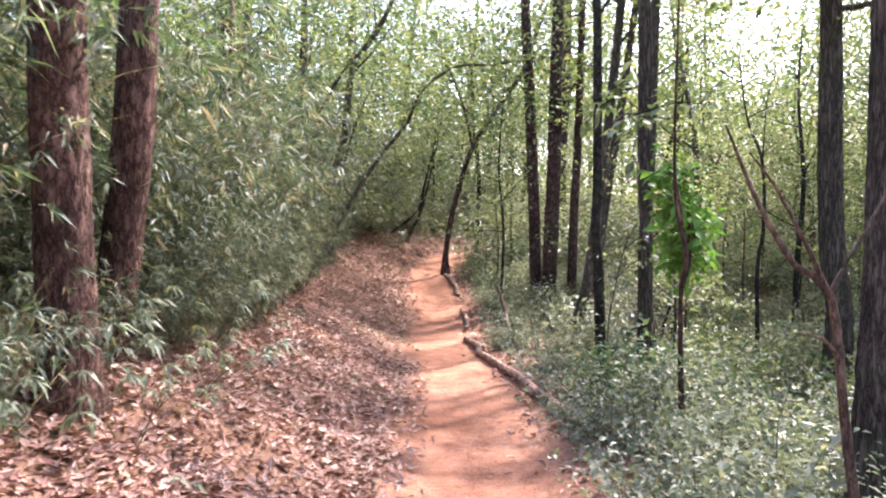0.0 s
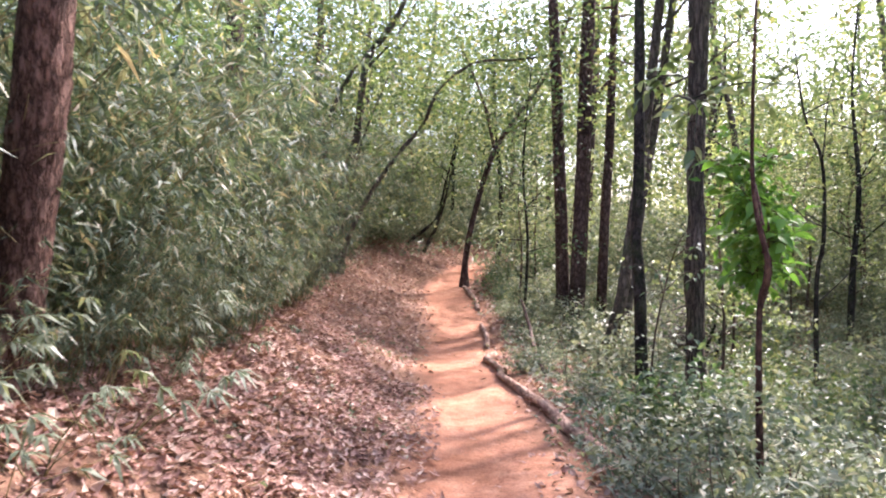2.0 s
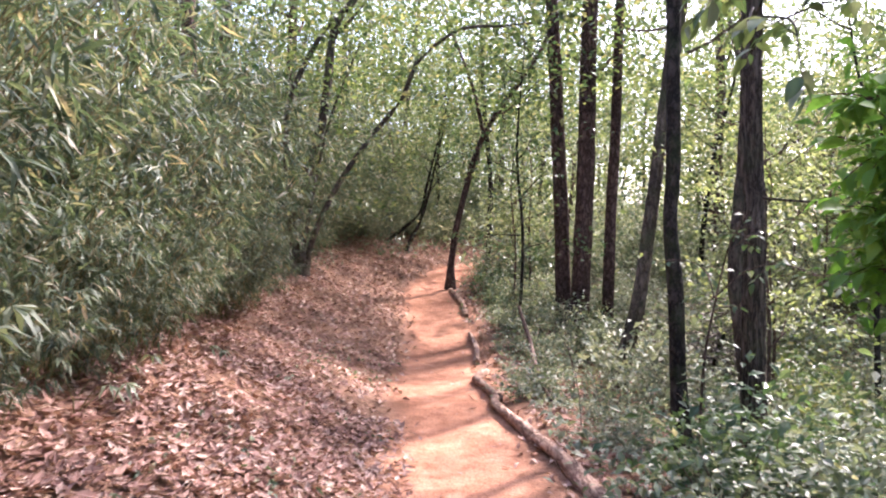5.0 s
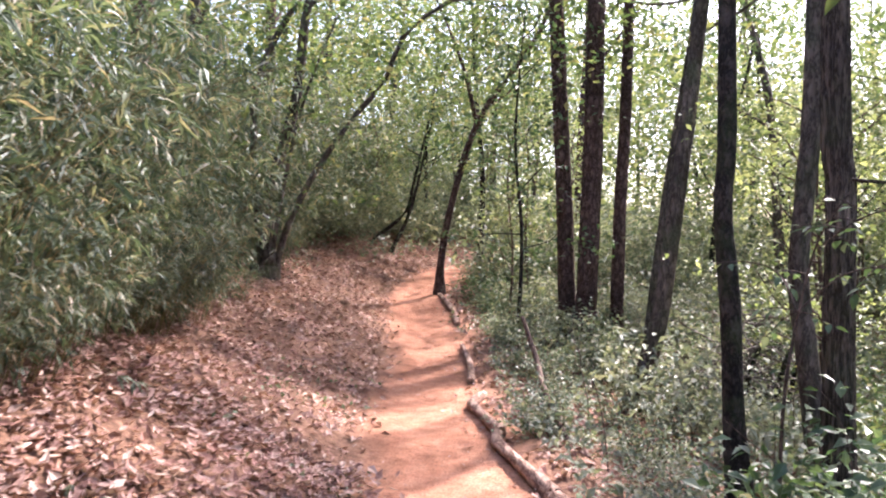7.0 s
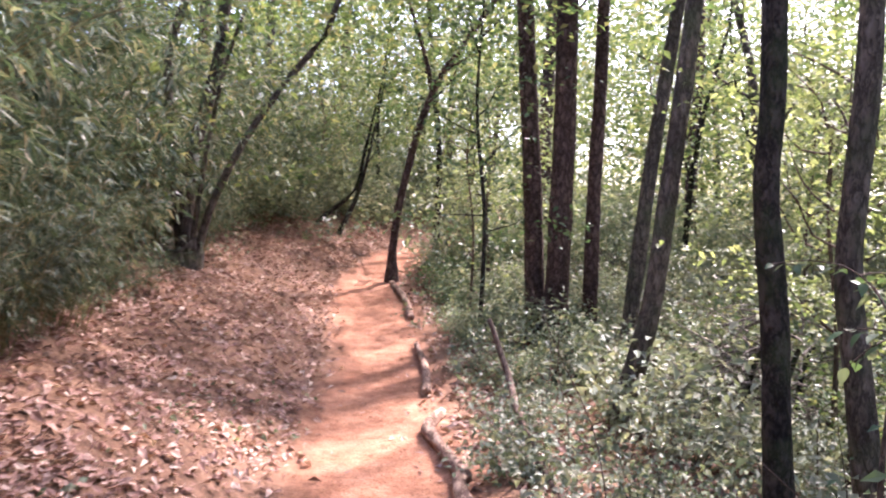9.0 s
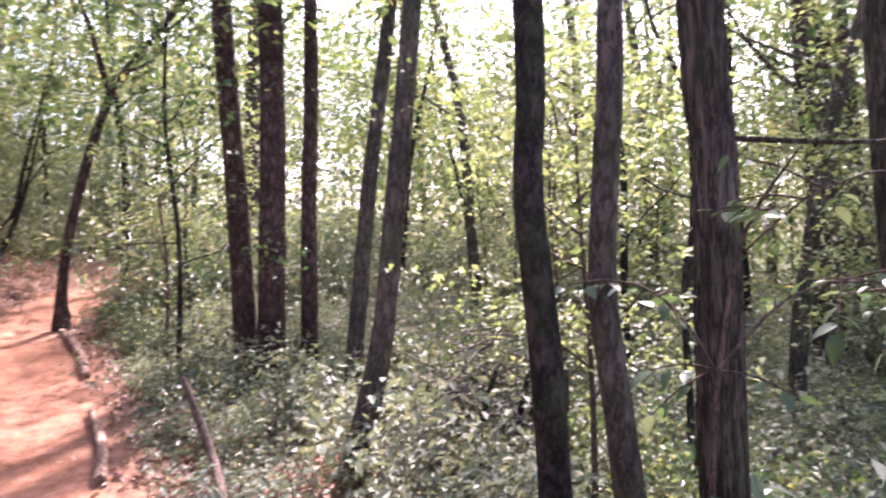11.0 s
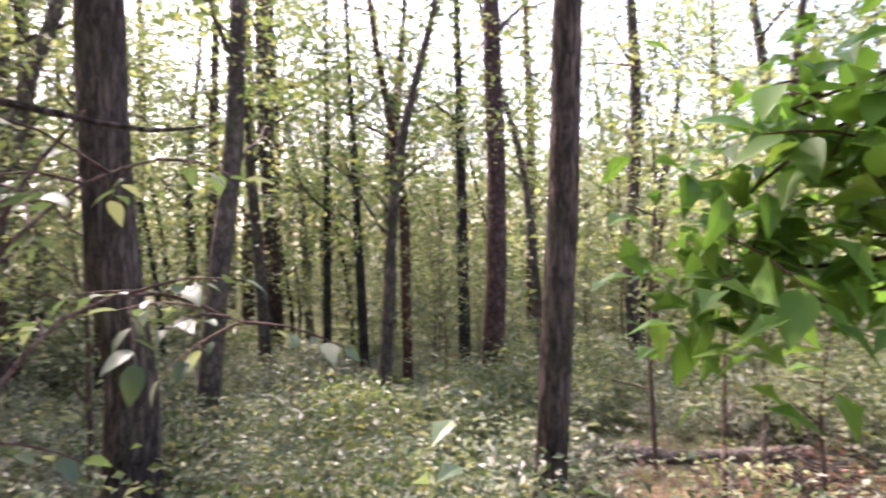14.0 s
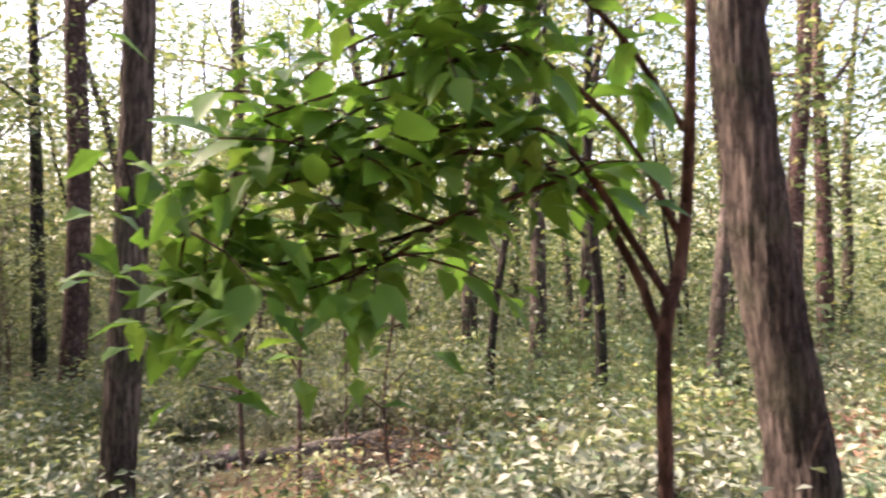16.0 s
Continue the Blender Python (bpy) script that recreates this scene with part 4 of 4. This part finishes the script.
# ---- foliage of the deep wood ----
def deep_foliage(name, label, n, per, where, size, material, clump=0.6):
    c = where(n)
    p = np.repeat(c, per, 0) + rng.normal(size=(n * per, 3)) * [clump, clump, clump * 0.43]
    m = len(p)
    ax = rng.normal(size=(m, 3)) * [1, 1, 0.5]
    ln = size * rng.uniform(0.6, 1.4, m)
    me = leaf_mesh(name, p, ax, rng.normal(size=(m, 3)) * 0.5 + [0, 0, 1], ln, ln * 0.55, material, False)
    return tagged(new(name, me), label, "foliage", kind="stuff")


def ring(a0, a1, r0, r1, z0, z1, power=1.0):
    """Places round the walk: bearings clockwise from +y in degrees, distances and heights over the ground."""
    def where(n):
        a, r = np.radians(rng.uniform(a0, a1, n)), r0 + (r1 - r0) * rng.uniform(size=n) ** 0.8
        x, y = 0.5 + r * np.sin(a), 6 + r * np.cos(a)
        near = np.abs(x - path_x(y)) < 2.2
        z = land(x, y) + z0 + (z1 - z0) * rng.uniform(size=n) ** power
        return np.stack([x, y, np.where(near, z + 3.5, z)], 1)
    return where


def box_of(x0, x1, y0, y1, z0, z1):
    def where(n):
        x, y = rng.uniform(x0, x1, n), rng.uniform(y0, y1, n)
        return np.stack([x, y, land(x, y) + rng.uniform(z0, z1, n)], 1)
    return where


deep_foliage("far_foliage", "leafy boughs of the wood beyond the bend", 1900, 38, ring(-40, 40, 17, 42, 0.8, 8), 0.2, CANOPY)
deep_foliage("far_foliage", "sunlit leafy boughs deep in the wood", 1500, 44, ring(38, 165, 14, 42, 0.6, 7), 0.19, CANOPY)
deep_foliage("far_undergrowth", "green undergrowth covering the deep wood floor", 1900, 34, ring(-30, 170, 14, 45, 0.0, 2.2, 1.4), 0.17, SHRUB)
deep_foliage("far_foliage", "dark leafy boughs above the bamboo bank", 800, 34, ring(-110, -25, 7, 22, 2.0, 9), 0.17, CANOPY)
deep_foliage("far_undergrowth", "green undergrowth behind the stout oak", 300, 34, ring(118, 175, 7, 18, 0.0, 1.3, 1.5), 0.09, DEEP)
deep_foliage("far_canopy", "high leafy canopy closing off the sky", 1700, 40, ring(-60, 170, 25, 46, 4, 17), 0.24, CANOPY)
deep_foliage("far_foliage", "leafy boughs at eye height deep in the hollow", 900, 40, ring(20, 130, 19, 34, 0.8, 4.5), 0.17, CANOPY)
deep_foliage("far_foliage", "low leafy boughs closing the view far off", 900, 40, ring(-20, 150, 30, 48, 0.5, 6), 0.26, CANOPY)


# far wall in the lighter leaf colour, standing in for sun and haze
deep_foliage("far_foliage", "dense green wall of the distant wood", 1900, 40, ring(-35, 170, 38, 60, 0.2, 9, 1.5), 0.34, BRIGHTER)
deep_foliage("far_foliage", "leafy boughs behind the stout tree", 600, 40, ring(112, 185, 11, 26, 0.4, 7), 0.15, CANOPY)
deep_foliage("far_canopy", "leafy crowns standing against the sky", 1000, 40, ring(8, 135, 23, 40, 3.5, 13), 0.17, CANOPY)
deep_foliage("arching_canopy", "leafy boughs meeting over the path", 200, 40, box_of(-3.2, 3.2, 11.5, 21, 3.6, 7.5), 0.11, CANOPY, 0.4)
deep_foliage("slope_canopy", "leafy boughs between the slope's trunks", 60, 40, box_of(2.5, 9, 15.5, 21, 1.8, 5.5), 0.11, BRIGHTER, 0.4)
# added leaf clumps above the view, placed sunward to dim sun on the path
deep_foliage("added_shade_canopy", "unseen leaf clumps added sunward to shade the path", 180, 40, box_of(2.2, 6.4, 6.8, 12.8, 6, 8), 0.12, CANOPY)
deep_foliage("bank_foliage", "dark hanging leaves above the bamboo", 160, 40, box_of(-5.5, -2.3, 5, 14, 2.4, 5.5), 0.1, DEEP, 0.4)


# ---- edging logs, fallen wood ----
def log_thing(name, label, pts, r, bark, cat="log", group=""):
    x0, y0, z0 = pts[0]
    root = new(name)
    root.location = (x0, y0, z0)
    n = len(pts)
    loc = [(x - x0 + rng.normal() * r * 0.4, y - y0, z - z0, r * (1 - 0.25 * i / n) * rng.uniform(0.8, 1.2)) for i, (x, y, z) in enumerate(pts)]
    first, last = np.array(loc[0]), np.array(loc[-1])
    d0, d1 = unit(first[:3] - np.array(loc[1][:3])), unit(last[:3] - np.array(loc[-2][:3]))
    loc = [(*(first[:3] + d0 * 0.012), 0.003), (*(first[:3] + d0 * 0.004), first[3] * 0.9)] + loc + [(*(last[:3] + d1 * 0.004), last[3] * 0.9), (*(last[:3] + d1 * 0.012), 0.003)]
    part("wood", tube_mesh("wood", loc, bark, seg=22, step=0.05, ridge=0.12, ridges=8, knots=0.1, seed=int(y0 * 10)), root)
    return tagged(root, label, cat, group)


def edge(pts, lift=0.03):
    return [(x, y, ground_z(x, y) + lift) for x, y in pts]


log_thing("edging_log", "worn pale log edging the clay path", edge([(1.2, 6.45), (1.1, 6.85), (1.03, 7.3), (0.9, 7.9), (0.84, 8.4)], 0.04), 0.055, ROOT, group="path edging logs")
log_thing("edging_log", "weathered curved log along the path", edge([(0.8, 8.5), (0.66, 9.1), (0.62, 9.7), (0.68, 10.2)], 0.035), 0.045, ROOT, group="path edging logs")
log_thing("edging_log", "bent root-like log beside the path", edge([(0.6, 9.9), (0.5, 10.5), (0.47, 11.0), (0.56, 11.5)], 0.045), 0.048, ROOT, group="path edging logs")
log_thing("edging_log", "thin log at the path's edge", edge([(0.5, 12.2), (0.52, 13.0), (0.48, 13.9)], 0.03), 0.04, ROOT, group="path edging logs")
log_thing("edging_log", "thin pale root near the leaning tree", edge([(0.42, 15.2), (0.35, 16.2), (0.2, 17.2)], 0.03), 0.045, ROOT, group="path edging logs")
log_thing("fallen_log", "grey fallen log lying in the hollow", edge([(9.3, 6.3), (9.15, 5.4), (9.0, 4.42), (8.88, 3.2)], 0.09), 0.11, DEADWOOD)
log_thing("dead_branch", "bare crooked stick standing beside the path", [(1.12, 9.7, ground_z(1.12, 9.7)), (1.05, 10.3, 0.05), (1.03, 10.8, 0.25), (0.96, 11.1, 0.6)], 0.022, TWIG, "branch")
log_thing("dead_branch", "dry branch lying among shrubs", edge([(3.0, 14.0), (3.6, 13.8), (4.3, 13.7)], 0.3), 0.02, TWIG, "branch")


def twig_pile(name, label, cx, cy, rx, ry, h, n, leaves, leafm):
    root = new(name)
    z0 = ground_z(cx, cy)
    root.location = (cx, cy, z0)
    many = []
    for _ in range(n):
        a, q = rng.uniform(0, 6.28), math.sqrt(rng.uniform())
        p = np.array([rx * q * math.cos(a), ry * q * math.sin(a), h * (1 - q * q) * rng.uniform(0.15, 1)])
        p[2] += ground_z(cx + p[0], cy + p[1]) - z0
        many.append(grow_limb(p, rng.normal(size=3) * [1, 1, 0.35], rng.uniform(0.35, 1.0), rng.uniform(0.006, 0.018), 0.3, 3, 0.0))
    part("branchwork", tubes_mesh("branchwork", many, DEADWOOD, seg=5, step=0.12), root, "", "stuff")
    if leaves:
        part("dry_foliage", crown_leaves("dry_foliage", many, leaves, 0.075, leafm, 0.12, True, 0.6, 0.0), root, "dry curled leaves", "stuff")
    return tagged(root, label, "brush pile")


twig_pile("brush_pile", "heap of cut grey twigs and dry leaves", 3.75, 12.2, 0.95, 0.7, 1.35, 340, 900, PALE)
twig_pile("brush_pile", "low heap of dry brown twigs by the fallen log", 7.4, 4.0, 0.9, 0.7, 0.6, 130, 420, DRYTUFT)
twig_pile("brush_pile", "patch of dry brown branches and leaves", 6.6, 3.2, 0.6, 0.6, 0.6, 60, 260, DRYTUFT)
for bx, by, bz in ((3.55, 12.2, 0), (3.8, 12.0, 0), (4.0, 12.1, 0)):
    log_thing("prop_stake", "dark slanting stake under the brush heap", [(bx, by, ground_z(bx, by) - 0.05), (bx + 0.08, by - 0.05, -0.1), (bx + 0.2, by - 0.05, 0.2)], 0.026, DARK, "stake", "brush heap stakes")


# ---- leaves on the ground ----
def litter(name, label, n, box, keep, size, material, lift=0.012, tilt=0.45):
    x, y = rng.uniform(box[0], box[1], n), rng.uniform(box[2], box[3], n)
    k = keep(x, y)
    x, y = x[k], y[k]; n = len(x)
    a = rng.uniform(0, 6.28, n)
    ax = np.stack([np.cos(a), np.sin(a), rng.normal(size=n) * tilt * 0.6], 1)
    up = np.stack([rng.normal(size=n) * tilt, rng.normal(size=n) * tilt, np.ones(n)], 1)
    ln = size * rng.uniform(0.5, 1.4, n)
    base = np.stack([x, y, land(x, y) + lift + rng.uniform(0, 0.02, n)], 1) - ax * ln[:, None] * 0.5
    me = leaf_mesh(name, base, ax, up, ln, ln * rng.uniform(0.32, 0.6, n), material, True, rng.uniform(-0.5, 0.5))
    return tagged(new(name, me), label, "leaves", kind="stuff")


def off_path(x, y):
    return x - path_x(y)


patchy = lambda x, y: 0.5 + 0.5 * np.sin(1.7 * x + 0.9 * y) * np.sin(2.3 * y - 1.1 * x + 1) + rng.normal(size=np.shape(x)) * 0.25
litter("leaf_litter", "dry curled brown leaves thick on the bank", 40000, (-3.0, 0.1, 0.5, 9), lambda x, y: (off_path(x, y) < -0.22 - 0.5 * rng.uniform(size=x.shape) ** 0.7) & (patchy(x, y) > 0.1), 0.065, LITTER)
litter("leaf_litter", "dry brown leaves along the bank further on", 22000, (-3.2, 0.1, 9, 22), lambda x, y: (off_path(x, y) < -0.3 - 0.5 * rng.uniform(size=x.shape) ** 0.7) & (patchy(x, y) > 0.1), 0.075, LITTER)
litter("leaf_litter", "brown leaves among the shrubs of the slope", 19000, (0.2, 5, 1, 20), lambda x, y: off_path(x, y) > 0.38 + 0.45 * rng.uniform(size=x.shape) ** 0.7, 0.085, LITTER)
litter("leaf_litter", "sparse dry leaves in the hollow", 9000, (2, 18, -8, 16), lambda x, y: patchy(x, y) > 0.3, 0.11, LITTER)
litter("ground_cover", "low grey-green creeping leaves of the slope", 30000, (0.8, 6, 1.5, 20), lambda x, y: (off_path(x, y) > 0.8) & (patchy(x, y) > 0.25), 0.085, PALE, 0.06, 0.6)
litter("ground_cover", "low green leaves over the hollow's floor", 16000, (2.5, 20, -8, 18), lambda x, y: patchy(x, y) > 0.4, 0.075, SHRUB, 0.05, 0.6)
litter("ground_cover", "thin grass and seedlings in the litter", 1600, (-1.4, -0.2, 2, 12), lambda x, y: (off_path(x, y) < -0.45) & (patchy(x, y) > 0.75), 0.06, SHRUB, 0.02, 0.8)

leaf_shapes = [leaf_mesh("fallen_leaf", np.array([[-0.5, 0, 0]]), np.array([[1.0, 0, 0]]), np.array([[0.1 * k, 0.2, 1.0]]), np.array([1.0]), np.array([0.34 + 0.06 * k]), LITTER, True, 0.2 - 0.2 * k) for k in range(3)]
for i in range(150):
    y = rng.uniform(1.5, 15)
    x = float(path_x(y)) + rng.choice([rng.uniform(-0.5, 0.55), rng.uniform(0.25, 0.7)])
    s = rng.uniform(0.04, 0.1)
    ob = new("fallen_leaf", leaf_shapes[i % 3])
    ob.matrix_basis = pose(x, y, ground_z(x, y) + 0.006, rng.uniform(-15, 15), rng.uniform(-15, 15), rng.uniform(0, 360)) @ Matrix.Diagonal((s, s, s, 1))
    tagged(ob, "dry brown leaf lying on the clay path", "leaf", "leaves on the path")


# ---- thin bare stems among the undergrowth ----
def bare_stems(name, label, n, box, keep, material):
    many = []
    while len(many) < n:
        x, y = rng.uniform(box[0], box[1]), rng.uniform(box[2], box[3])
        if keep(x, y):
            z = ground_z(x, y)
            a = rng.uniform(0, 6.28)
            many.append(grow_limb((x, y, z - 0.03), (0.45 * math.cos(a), 0.45 * math.sin(a), 1), rng.uniform(0.4, 1.6), rng.uniform(0.003, 0.008), 0.22, 5, 0.05))
    return tagged(new(name, tubes_mesh(name, many, material, seg=4, step=0.25)), label, "stems", kind="stuff")


bare_stems("bare_stems", "thin bare twigs standing in the undergrowth", 260, (1.2, 8, 4, 18), lambda x, y: x - float(path_x(y)) > 1.1 and (x - 0.8) ** 2 + (y - 7) ** 2 > 2.2, TWIG)
bare_stems("bare_stems", "thin dead stems on the hollow's floor", 320, (5, 16, -2, 14), lambda x, y: True, DEADWOOD)
